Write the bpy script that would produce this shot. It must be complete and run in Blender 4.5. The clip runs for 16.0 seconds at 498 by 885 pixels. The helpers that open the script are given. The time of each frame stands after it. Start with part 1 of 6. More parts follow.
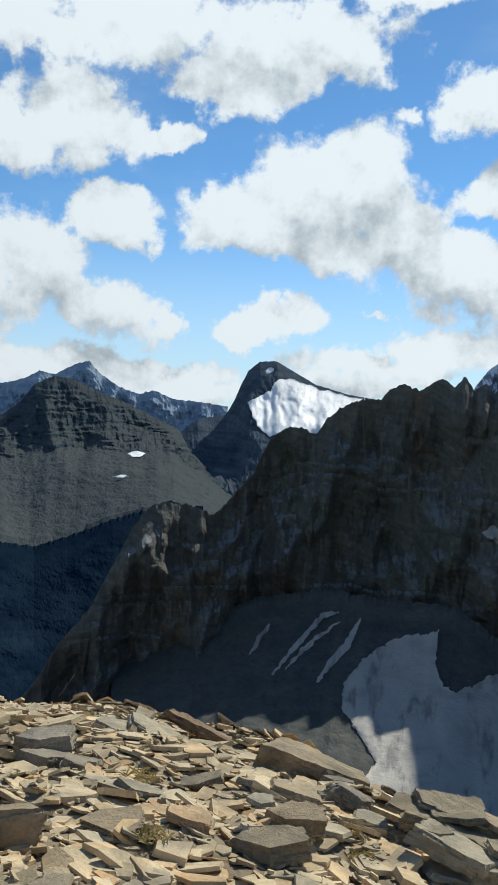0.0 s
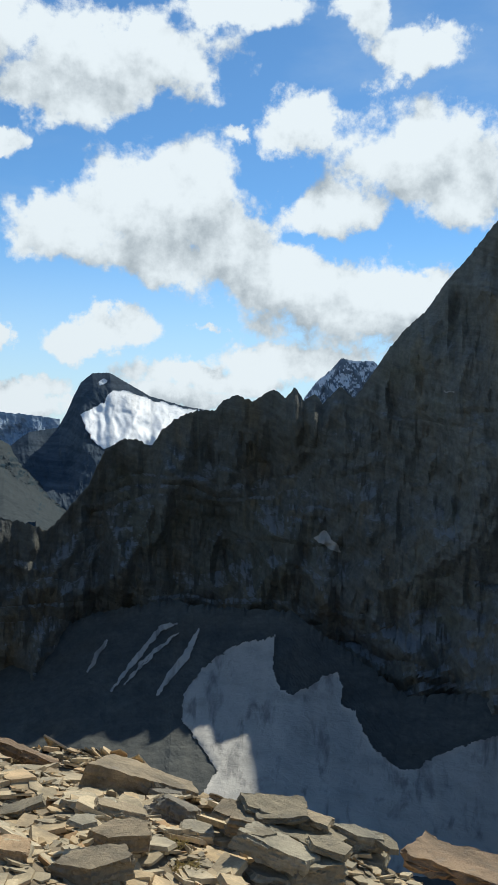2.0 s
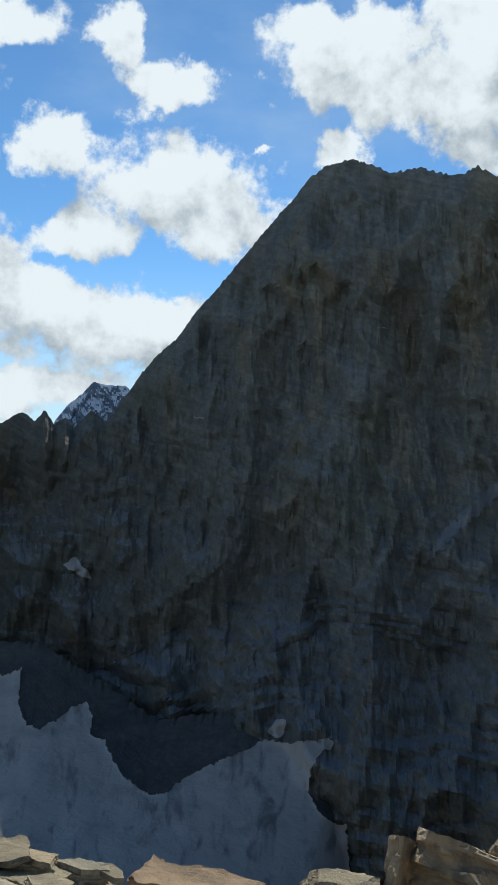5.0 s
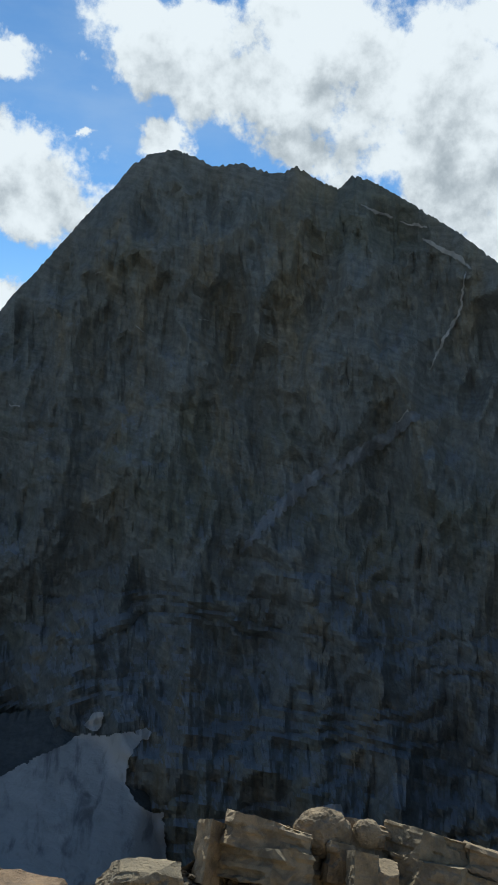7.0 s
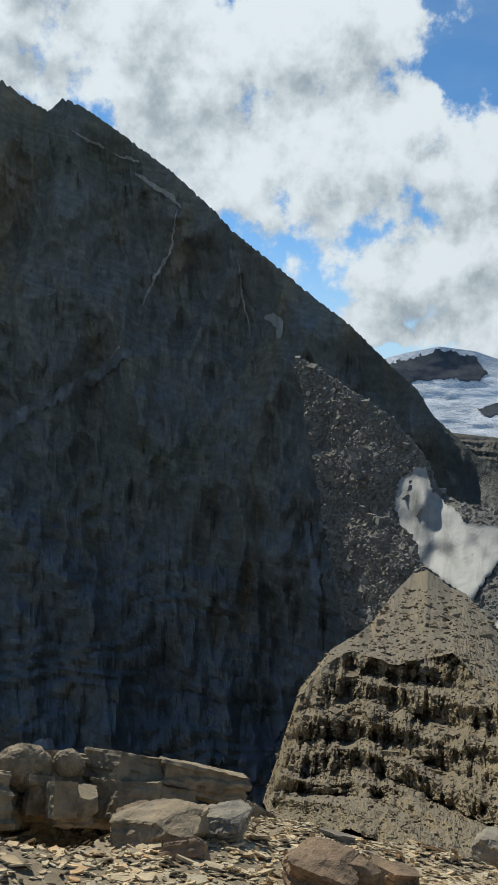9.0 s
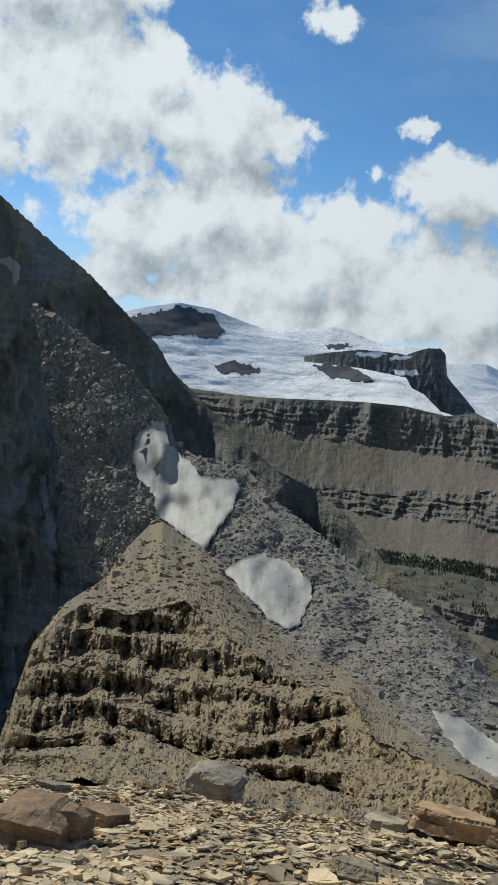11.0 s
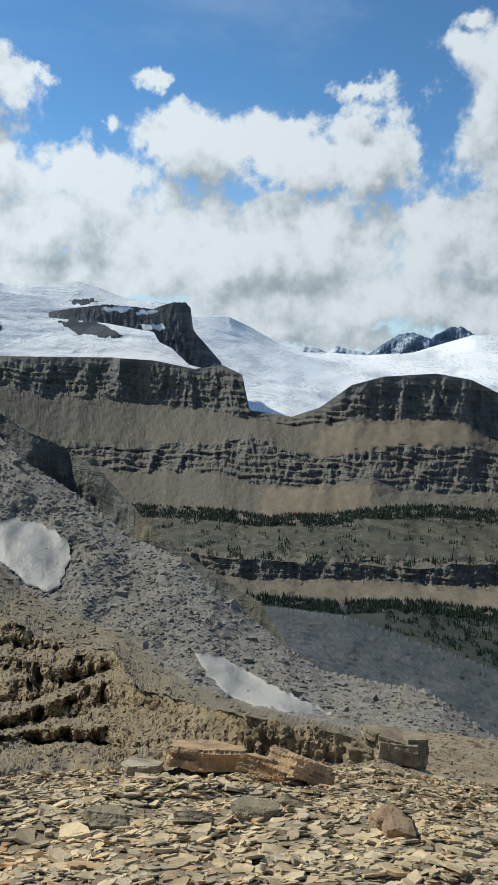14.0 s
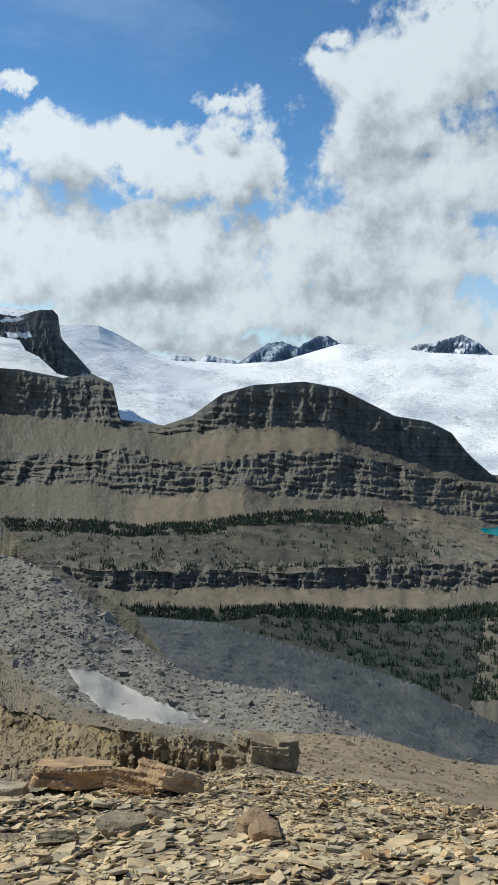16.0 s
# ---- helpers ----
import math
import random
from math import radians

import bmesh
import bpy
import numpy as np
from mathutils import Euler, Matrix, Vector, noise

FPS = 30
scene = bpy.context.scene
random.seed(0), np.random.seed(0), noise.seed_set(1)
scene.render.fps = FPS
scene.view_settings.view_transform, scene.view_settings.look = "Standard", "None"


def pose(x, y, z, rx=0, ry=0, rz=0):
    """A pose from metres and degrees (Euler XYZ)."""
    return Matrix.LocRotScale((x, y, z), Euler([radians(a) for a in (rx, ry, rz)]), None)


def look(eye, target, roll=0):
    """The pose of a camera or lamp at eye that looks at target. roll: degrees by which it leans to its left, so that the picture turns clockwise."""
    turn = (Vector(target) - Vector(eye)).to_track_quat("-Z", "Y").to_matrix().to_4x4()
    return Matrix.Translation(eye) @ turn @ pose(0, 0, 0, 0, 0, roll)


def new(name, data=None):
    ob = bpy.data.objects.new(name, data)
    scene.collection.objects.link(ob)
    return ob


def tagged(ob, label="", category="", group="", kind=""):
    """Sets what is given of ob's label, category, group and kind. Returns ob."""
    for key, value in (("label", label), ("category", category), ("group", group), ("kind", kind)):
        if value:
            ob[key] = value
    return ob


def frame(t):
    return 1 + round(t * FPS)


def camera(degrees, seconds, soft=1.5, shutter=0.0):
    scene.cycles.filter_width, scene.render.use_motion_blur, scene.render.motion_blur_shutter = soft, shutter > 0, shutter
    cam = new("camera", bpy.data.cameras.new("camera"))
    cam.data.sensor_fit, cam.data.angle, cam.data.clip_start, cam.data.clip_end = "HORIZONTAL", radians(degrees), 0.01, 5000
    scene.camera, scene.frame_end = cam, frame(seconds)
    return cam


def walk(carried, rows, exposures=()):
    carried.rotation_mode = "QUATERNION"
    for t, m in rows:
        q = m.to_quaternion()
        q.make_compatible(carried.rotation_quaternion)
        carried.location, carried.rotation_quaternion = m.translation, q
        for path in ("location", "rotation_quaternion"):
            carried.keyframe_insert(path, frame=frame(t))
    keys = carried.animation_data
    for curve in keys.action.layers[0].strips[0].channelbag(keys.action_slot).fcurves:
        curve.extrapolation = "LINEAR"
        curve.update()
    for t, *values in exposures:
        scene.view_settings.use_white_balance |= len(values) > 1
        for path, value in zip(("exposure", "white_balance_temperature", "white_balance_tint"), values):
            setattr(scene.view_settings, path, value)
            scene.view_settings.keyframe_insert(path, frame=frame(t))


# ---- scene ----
from mathutils.bvhtree import BVHTree

cam = camera(33.33, 16.0, soft=1.6)
PATH = [
    (0, pose(0.000, 0.000, 0, 87.52, -2.14, 0.09)),
    (0.5, pose(0.022, -0.000, 0, 87.85, -2.16, -2.70)),
    (1, pose(0.045, -0.002, 0, 88.21, -1.77, -5.62)),
    (1.5, pose(0.068, -0.005, 0, 88.48, -1.48, -8.55)),
    (2, pose(0.089, -0.009, 0, 88.65, -1.41, -11.26)),
    (2.5, pose(0.109, -0.013, 0, 88.89, -1.28, -13.86)),
    (3, pose(0.130, -0.019, 0, 89.33, -1.42, -16.76)),
    (3.5, pose(0.153, -0.027, 0, 89.75, -1.56, -19.79)),
    (3.7, pose(0.162, -0.030, 0, 89.90, -1.62, -20.97)),
    (6, pose(0.252, -0.077, 0, 91.06, -1.92, -33.94)),
    (6.5, pose(0.272, -0.091, 0, 90.91, -2.05, -37.06)),
    (7, pose(0.293, -0.108, 0, 90.59, -2.19, -40.56)),
    (7.5, pose(0.318, -0.131, 0, 89.99, -2.23, -44.77)),
    (8, pose(0.345, -0.160, 0, 89.14, -2.13, -49.90)),
    (8.5, pose(0.370, -0.194, 0, 88.05, -2.22, -55.25)),
    (9, pose(0.391, -0.227, 0, 87.08, -2.79, -60.24)),
    (9.5, pose(0.408, -0.259, 0, 86.43, -3.51, -64.84)),
    (10, pose(0.422, -0.291, 0, 86.06, -3.88, -69.33)),
    (10.2, pose(0.426, -0.304, 0, 85.91, -4.18, -71.06)),
    (12.3, pose(0.450, -0.434, 0, 83.92, -4.68, -87.92)),
    (12.5, pose(0.451, -0.443, 0, 83.86, -4.42, -89.13)),
    (13, pose(0.450, -0.465, 0, 83.67, -3.83, -91.85)),
    (13.5, pose(0.450, -0.481, 0, 83.44, -3.75, -93.97)),
    (14, pose(0.449, -0.491, 0, 83.33, -3.63, -95.19)),
    (14.5, pose(0.448, -0.500, 0, 83.53, -3.50, -96.33)),
    (15, pose(0.446, -0.515, 0, 83.94, -3.52, -98.34)),
    (15.5, pose(0.442, -0.536, 0, 84.31, -3.61, -101.04)),
    (16, pose(0.437, -0.559, 0, 84.48, -3.64, -104.04)),
]
walk(cam, PATH, [(0, 0.0, 6100, 4), (7.0, 0.0, 6100, 4), (8.5, -0.12, 6100, 4), (10.0, -0.12, 6100, 4), (12.5, -0.09, 6150, 4), (14.0, -0.02, 6050, 4), (16, 0.0, 6000, 4)])

# ---- sun and sky ----
SUN_AZ, SUN_EL = 32.0, 40.0


def at(az, d, el):
    """A place d metres out (level) from the viewpoint, az degrees clockwise from north (+y), el degrees above the level."""
    a = radians(az)
    return Vector((d * math.sin(a), d * math.cos(a), d * math.tan(radians(el))))


sun = new("sun", bpy.data.lights.new("sun", "SUN"))
sun.data.energy, sun.data.angle, sun.data.color = 4.6, radians(0.6), (1.0, 0.92, 0.79)
sun.matrix_world = look(at(SUN_AZ, 100, SUN_EL), (0, 0, 0))


class Nodes:
    """Short hand for a node tree."""

    def __init__(self, tree):
        self.t = tree
        tree.nodes.clear()

    def add(self, kind, **kw):
        n = self.t.nodes.new(kind)
        for key, value in kw.items():
            setattr(n, key, value)
        return n

    def put(self, socket, value):
        if isinstance(value, bpy.types.NodeSocket):
            self.t.links.new(value, socket)
        elif value is not None:
            if socket.type == "RGBA" and len(value) == 3:
                value = (*value, 1.0)
            socket.default_value = value

    def math(self, op, a, b=None, c=None, clamp=False):
        n = self.add("ShaderNodeMath", operation=op, use_clamp=clamp)
        for i, v in enumerate((a, b, c)):
            self.put(n.inputs[i], v)
        return n.outputs[0]

    def vec(self, op, a, b=None, c=None):
        n = self.add("ShaderNodeVectorMath", operation=op)
        for i, v in enumerate((a, b, c)):
            if v is not None:
                self.put(n.inputs[i], v)
        return n.outputs["Value"] if op in ("LENGTH", "DOT_PRODUCT") else n.outputs[0]

    def noise(self, vector, scale, detail=4.0, rough=0.55, dims="3D", distort=0.0):
        n = self.add("ShaderNodeTexNoise", noise_dimensions=dims)
        self.put(n.inputs["Vector"], vector)
        n.inputs["Scale"].default_value, n.inputs["Detail"].default_value = scale, detail
        n.inputs["Roughness"].default_value, n.inputs["Distortion"].default_value = rough, distort
        return n.outputs["Fac"], n.outputs["Color"]

    def ramp(self, x, lo, hi, a=0.0, b=1.0, smooth=True):
        n = self.add("ShaderNodeMapRange", interpolation_type="SMOOTHSTEP" if smooth else "LINEAR")
        for i, v in enumerate((x, lo, hi, a, b)):
            self.put(n.inputs[i], v)
        return n.outputs[0]

    def mix(self, f, a, b, kind="MIX"):
        n = self.add("ShaderNodeMix", data_type="RGBA", blend_type=kind)
        self.put(n.inputs[0], f)
        self.put(n.inputs[6], a)
        self.put(n.inputs[7], b)
        return n.outputs[2]


# Cumulus banks: azimuth, elevation, half width and half height in degrees.
CLOUDS_NORTH = [(-8.2, 23.2, 6.3, 2.9), (0.1, 23.4, 8.1, 2.9), (4.7, 22.8, 3.8, 2.5), (-1.3, 20.8, 5.0, 2.1), (-15.2, 22.8, 5.5, 2.3),
                (-11.8, 17.9, 5.1, 3.3), (-16.1, 16.6, 3.7, 2.3), (-6.7, 17.3, 2.6, 1.0), (-10.1, 12.5, 3.6, 1.9), (-9.0, 11.3, 3.2, 1.4),
                (-14.8, 8.7, 5.1, 3.5), (-11.0, 5.7, 5.5, 2.3), (-5.7, 5.6, 1.2, 1.2), (5.5, 14.4, 6.8, 4.3), (-2.1, 12.4, 4.4, 2.7), (9.3, 12.3, 4.8, 3.9),
                (4.1, 10.8, 4.8, 2.3), (0.8, 5.6, 4.3, 1.5), (8.7, 6.4, 2.2, 0.7, 0.5), (-14.6, 2.1, 6.2, 1.6), (-7.1, 0.9, 10.1, 1.2), (4.5, 1.3, 7.8, 1.2)]
CLOUDS_RIDGE = [(-5.6, 2.1, 5.4, 1.1), (7.5, 3.0, 5.8, 1.5), (14.9, 19.2, 3.7, 2.1), (22.4, 17.6, 7.8, 3.5), (17.0, 14.6, 3.2, 2.3),
                (25.5, 15.2, 5.2, 2.7), (14.1, 9.7, 5.9, 2.3), (18.8, 8.0, 7.5, 2.7), (23.0, 9.2, 3.2, 1.6), (14.2, 4.8, 5.9, 1.4),
                (7.0, 3.0, 5.1, 1.4), (9.4, 26.2, 5.2, 1.8), (18.6, 25.9, 2.2, 2.3), (21.8, 23.7, 3.2, 1.8), (10.2, 19.0, 2.1, 1.2, 0.5), (32.4, 24.7, 4.1, 3.3), (35.7, 24.8, 3.4, 2.7),
                (33.7, 19.8, 2.5, 1.6), (28.8, 20.0, 2.1, 0.7, 0.5)]
CLOUDS_SUN = [(33.9, 27.0, 5.7, 2.3), (41.1, 23.2, 7.2, 3.1), (44.1, 26.8, 8.3, 4.3), (43.6, 19.9, 3.7, 1.6), (51.9, 23.8, 8.5, 6.6), (54.4, 17.7, 6.9, 4.3),
              (53.9, 20.0, 8.3, 5.4), (62.1, 22.7, 8.4, 4.3), (65.5, 16.2, 9.3, 5.8), (59.1, 14.2, 6.0, 3.5), (70.6, 19.2, 2.1, 2.3), (73.7, 15.5, 4.8, 3.5),
              (71.9, 9.1, 7.9, 3.5), (69.9, 5.4, 4.7, 1.6), (66.5, 24.0, 5.5, 3.1)]
CLOUDS_ICE = [(75.7, 16.7, 3.7, 2.3), (79.5, 15.9, 2.8, 1.0), (81.1, 22.5, 3.4, 1.9, 0.5), (74.3, 15.6, 4.8, 4.3), (77.1, 15.3, 4.8, 1.6), (76.0, 10.5, 5.5, 4.7),
              (84.5, 10.3, 4.3, 2.7), (81.3, 6.7, 11.7, 3.5), (85.6, 13.7, 1.4, 1.7, 0.72), (88.4, 16.3, 2.3, 0.8, 0.75), (91.1, 12.9, 3.6, 2.5), (96.1, 12.2, 5.6, 2.7),
              (93.2, 6.2, 13.3, 3.5), (83.4, 3.6, 11.7, 1.6), (98.8, 3.2, 10.1, 1.9)]
CLOUDS_EAST = [(91.2, 13.0, 4.4, 2.5), (97.2, 12.5, 6.0, 2.5), (102.4, 12.9, 3.6, 3.1), (101.0, 16.6, 3.7, 1.2, 0.5), (96.3, 7.1, 12.9, 3.5), (107.2, 18.9, 4.9, 1.9, 0.5),
               (112.6, 17.1, 6.1, 5.4), (116.7, 20.0, 5.4, 4.3), (115.2, 12.4, 8.4, 4.3), (111.1, 7.7, 11.8, 3.5), (106.1, 4.0, 16.4, 1.9), (108.2, 20.4, 3.3, 1.2, 0.5), (94.7, 1.0, 12.8, 1.1)]
CLOUDS_ROUND = [(114.6, 2.2, 12.8, 1.3), (96.7, 0.8, 10.1, 1.0), (79.0, 3.8, 6.2, 0.9),
               (87.9, 16.2, 2.4, 1.1, 0.5), (140.0, 18.0, 14.0, 9.0), (165.0, 12.0, 16.0, 8.0), (190.0, 22.0, 14.0, 7.0), (215.0, 12.0, 18.0, 8.0), (245.0, 20.0, 13.0, 8.0),
               (270.0, 10.0, 16.0, 7.0), (300.0, 18.0, 15.0, 8.0), (325.0, 10.0, 12.0, 7.0)]


def cloud_cover(n, place, clouds):
    """How far inside the nearest cloud a place (azimuth, elevation) lies: 1 in its middle, 0 at its rim."""
    least = None
    for a, e, w, h, *thin in clouds:
        a = a - 360 if a > 180 else a
        d = n.vec("LENGTH", n.vec("MULTIPLY_ADD", place, (1 / w, 1 / h, 0), (-a / w, -e / h, 0)))
        d = n.math("ADD", d, thin[0]) if thin else d
        least = d if least is None else n.math("SMOOTH_MIN", least, d, 0.25)
    return n.math("SUBTRACT", 1.0, least)


def make_sky():
    world = bpy.data.worlds.new("sky")
    scene.world = world
    world.use_nodes = True
    n = Nodes(world.node_tree)
    way = n.add("ShaderNodeTexCoord").outputs["Generated"]
    sky = n.add("ShaderNodeTexSky", sky_type="NISHITA", sun_disc=False, sun_elevation=radians(SUN_EL), sun_rotation=radians(SUN_AZ))
    sky.altitude, sky.air_density, sky.dust_density, sky.ozone_density = 2600, 1.0, 0.3, 2.0
    s = n.add("ShaderNodeSeparateXYZ")
    n.put(s.inputs[0], way)
    az = n.math("DEGREES", n.math("ARCTAN2", s.outputs[0], s.outputs[1]))
    el = n.math("DEGREES", n.math("ARCSINE", s.outputs[2]))
    place = n.add("ShaderNodeCombineXYZ")
    n.put(place.inputs[0], az)
    n.put(place.inputs[1], el)
    _, warp = n.noise(way, 11.0, 7.0, 0.62)
    off = n.vec("MULTIPLY", n.vec("SUBTRACT", warp, (0.5, 0.5, 0.5)), (7.0, 5.5, 0))
    where = n.vec("ADD", place.outputs[0], off)
    clouds = CLOUDS_NORTH + CLOUDS_RIDGE + CLOUDS_SUN + CLOUDS_ICE + CLOUDS_EAST + CLOUDS_ROUND
    inside = cloud_cover(n, where, clouds)
    above = cloud_cover(n, n.vec("ADD", where, (-0.6, 2.6, 0)), clouds)
    fine, _ = n.noise(way, 20.0, 7.0, 0.60)
    broad, _ = n.noise(way, 7.0, 3.0, 0.5)
    puff = n.math("MULTIPLY", n.math("SUBTRACT", fine, 0.5), 1.9)
    depth = n.math("ADD", inside, puff)
    cover = n.ramp(depth, -0.06, 0.32)
    toward = at(SUN_AZ, 1.0, SUN_EL).normalized() * 0.022
    lee, _ = n.noise(n.vec("ADD", way, tuple(toward)), 20.0, 7.0, 0.60)
    billow = n.math("MULTIPLY", n.math("SUBTRACT", lee, fine), 2.4)
    under = n.math("SUBTRACT", above, n.math("MULTIPLY", inside, 0.45))
    soft, _ = n.noise(way, 13.0, 6.0, 0.55)
    mottle = n.math("ADD", n.math("MULTIPLY", n.math("SUBTRACT", broad, 0.5), 1.5), n.math("MULTIPLY", n.math("SUBTRACT", soft, 0.5), 1.2))
    shade = n.ramp(n.math("ADD", n.math("ADD", under, billow), mottle), -0.25, 1.4)
    colour = n.mix(shade, (0.83, 0.85, 0.87), (0.37, 0.405, 0.44))
    near_sun = n.ramp(n.vec("DOT_PRODUCT", way, tuple(at(SUN_AZ, 1.0, SUN_EL).normalized())), 0.15, 0.9, 0.85, 1.04)
    tint = n.add("ShaderNodeCombineXYZ")
    for k in range(3):
        n.put(tint.inputs[k], near_sun)
    colour = n.mix(1.0, colour, tint.outputs[0], "MULTIPLY")
    thin, _ = n.noise(n.vec("MULTIPLY", way, (1, 1, 2.5)), 3.0, 6.0, 0.6)
    veil = n.math("MULTIPLY", n.ramp(thin, 0.45, 0.75), 0.22)
    low = n.ramp(el, -1.0, 14.0, 0.76, 0.0)
    blue = n.mix(1.0, sky.outputs[0], (0.080, 0.107, 0.119), "MULTIPLY")
    blue = n.mix(n.math("MAXIMUM", veil, low), blue, (0.60, 0.69, 0.78))
    back = n.add("ShaderNodeBackground")
    n.put(back.inputs[0], n.mix(cover, blue, colour))
    back.inputs[1].default_value = 1.0
    n.t.links.new(back.outputs[0], n.add("ShaderNodeOutputWorld").inputs[0])
    world.cycles.sampling_method, world.cycles.sample_map_resolution = "MANUAL", 512


make_sky()


# ---- materials ----
def material(name, build, rough=0.9, bump=0.3, dist=0.05, spec=0.25):
    """build(nodes, position) gives the colour and the height for the relief (or None)."""
    m = bpy.data.materials.new(name)
    m.use_nodes = True
    n = Nodes(m.node_tree)
    shader = n.add("ShaderNodeBsdfPrincipled")
    colour, height = build(n, n.add("ShaderNodeNewGeometry").outputs["Position"])
    n.put(shader.inputs["Base Color"], colour)
    n.put(shader.inputs["Roughness"], rough)
    shader.inputs["Specular IOR Level"].default_value = spec
    if height is not None:
        b = n.add("ShaderNodeBump")
        b.inputs["Strength"].default_value, b.inputs["Distance"].default_value = bump, dist
        n.put(b.inputs["Height"], height)
        n.t.links.new(b.outputs[0], shader.inputs["Normal"])
    n.t.links.new(shader.outputs[0], n.add("ShaderNodeOutputMaterial").inputs[0])
    return m


def rock(name, a, b, c, size, strata=None, rough=0.92, bump=0.5, streak=1.0, soft=1.0, loose=None, lie=(0.72, 0.86), grit=1.0, spec=0.25):
    """Stone of two main colours and a stain, in patches of about `size` metres; strata: the beds' thickness in metres."""
    def build(n, p):
        q = n.vec("MULTIPLY", p, (1, 1, streak))
        f1, _ = n.noise(q, 1.0 / size, 6.0, 0.62)
        f2, _ = n.noise(p, 5.0 / size, 5.0, 0.65)
        f3, _ = n.noise(p, 0.3 / size, 3.0, 0.5)
        col = n.mix(n.ramp(f1, 0.35, 0.68), a, b)
        col = n.mix(n.math("MULTIPLY", n.ramp(f3, 0.5, 0.7), 0.7), col, c)
        col = n.mix(1.0, col, n.mix(f2, [1 - 0.45 * grit] * 3, [1 + 0.4 * grit] * 3), "MULTIPLY")
        h = n.math("ADD", f1, n.math("MULTIPLY", f2, 0.5))
        if strata:
            s = n.add("ShaderNodeSeparateXYZ")
            n.put(s.inputs[0], p)
            z = n.math("ADD", n.math("DIVIDE", s.outputs[2], strata), n.math("MULTIPLY", f3, 3.0))
            line = n.add("ShaderNodeCombineXYZ")
            n.put(line.inputs[2], z)
            band, _ = n.noise(line.outputs[0], 1.0, 3.0, 0.7)
            col = n.mix(1.0, col, n.mix(n.ramp(band, 0.35, 0.65), [1 - 0.4 * soft] * 3, [1 + 0.3 * soft, 1 + 0.25 * soft, 1 + 0.15 * soft]), "MULTIPLY")
            h = n.math("ADD", h, n.math("MULTIPLY", band, 0.8))
        if loose:
            up = n.add("ShaderNodeSeparateXYZ")
            n.put(up.inputs[0], n.add("ShaderNodeNewGeometry").outputs["True Normal"])
            level = n.ramp(n.math("ADD", up.outputs[2], n.math("MULTIPLY", n.math("SUBTRACT", f1, 0.5), 0.25)), *lie)
            rubble = n.mix(1.0, n.mix(f3, loose, [v * 0.8 for v in loose]), n.mix(f2, (0.75, 0.75, 0.75), (1.25, 1.25, 1.25)), "MULTIPLY")
            col = n.mix(level, col, rubble)
        return col, h
    return material(name, build, rough, bump, size * 0.15, spec)


def snow(name, a, b, size, dirt=0.3, flow=0.0):
    """Old snow or ice; flow: streaks that run down towards the valley."""
    def build(n, p):
        f1, _ = n.noise(p, 1.0 / size, 6.0, 0.6)
        f2, _ = n.noise(n.vec("MULTIPLY", p, (1, 1, 0.25)), 4.0 / size, 5.0, 0.6, distort=0.6)
        col = n.mix(n.ramp(f1, 0.45, 0.72), a, b)
        col = n.mix(n.math("MULTIPLY", n.ramp(f2, 0.55, 0.72), dirt), col, (0.25, 0.24, 0.23))
        if flow:
            f3, _ = n.noise(n.vec("MULTIPLY", n.vec("NORMALIZE", p), (1, 1, 0.12)), 55.0, 5.0, 0.6, distort=0.4)
            col = n.mix(n.math("MULTIPLY", n.ramp(f3, 0.5, 0.68), flow), col, (0.13, 0.125, 0.12))
        return col, n.math("ADD", f1, f2)
    return material(name, build, 0.6, 0.35, size * 0.12, 0.3)




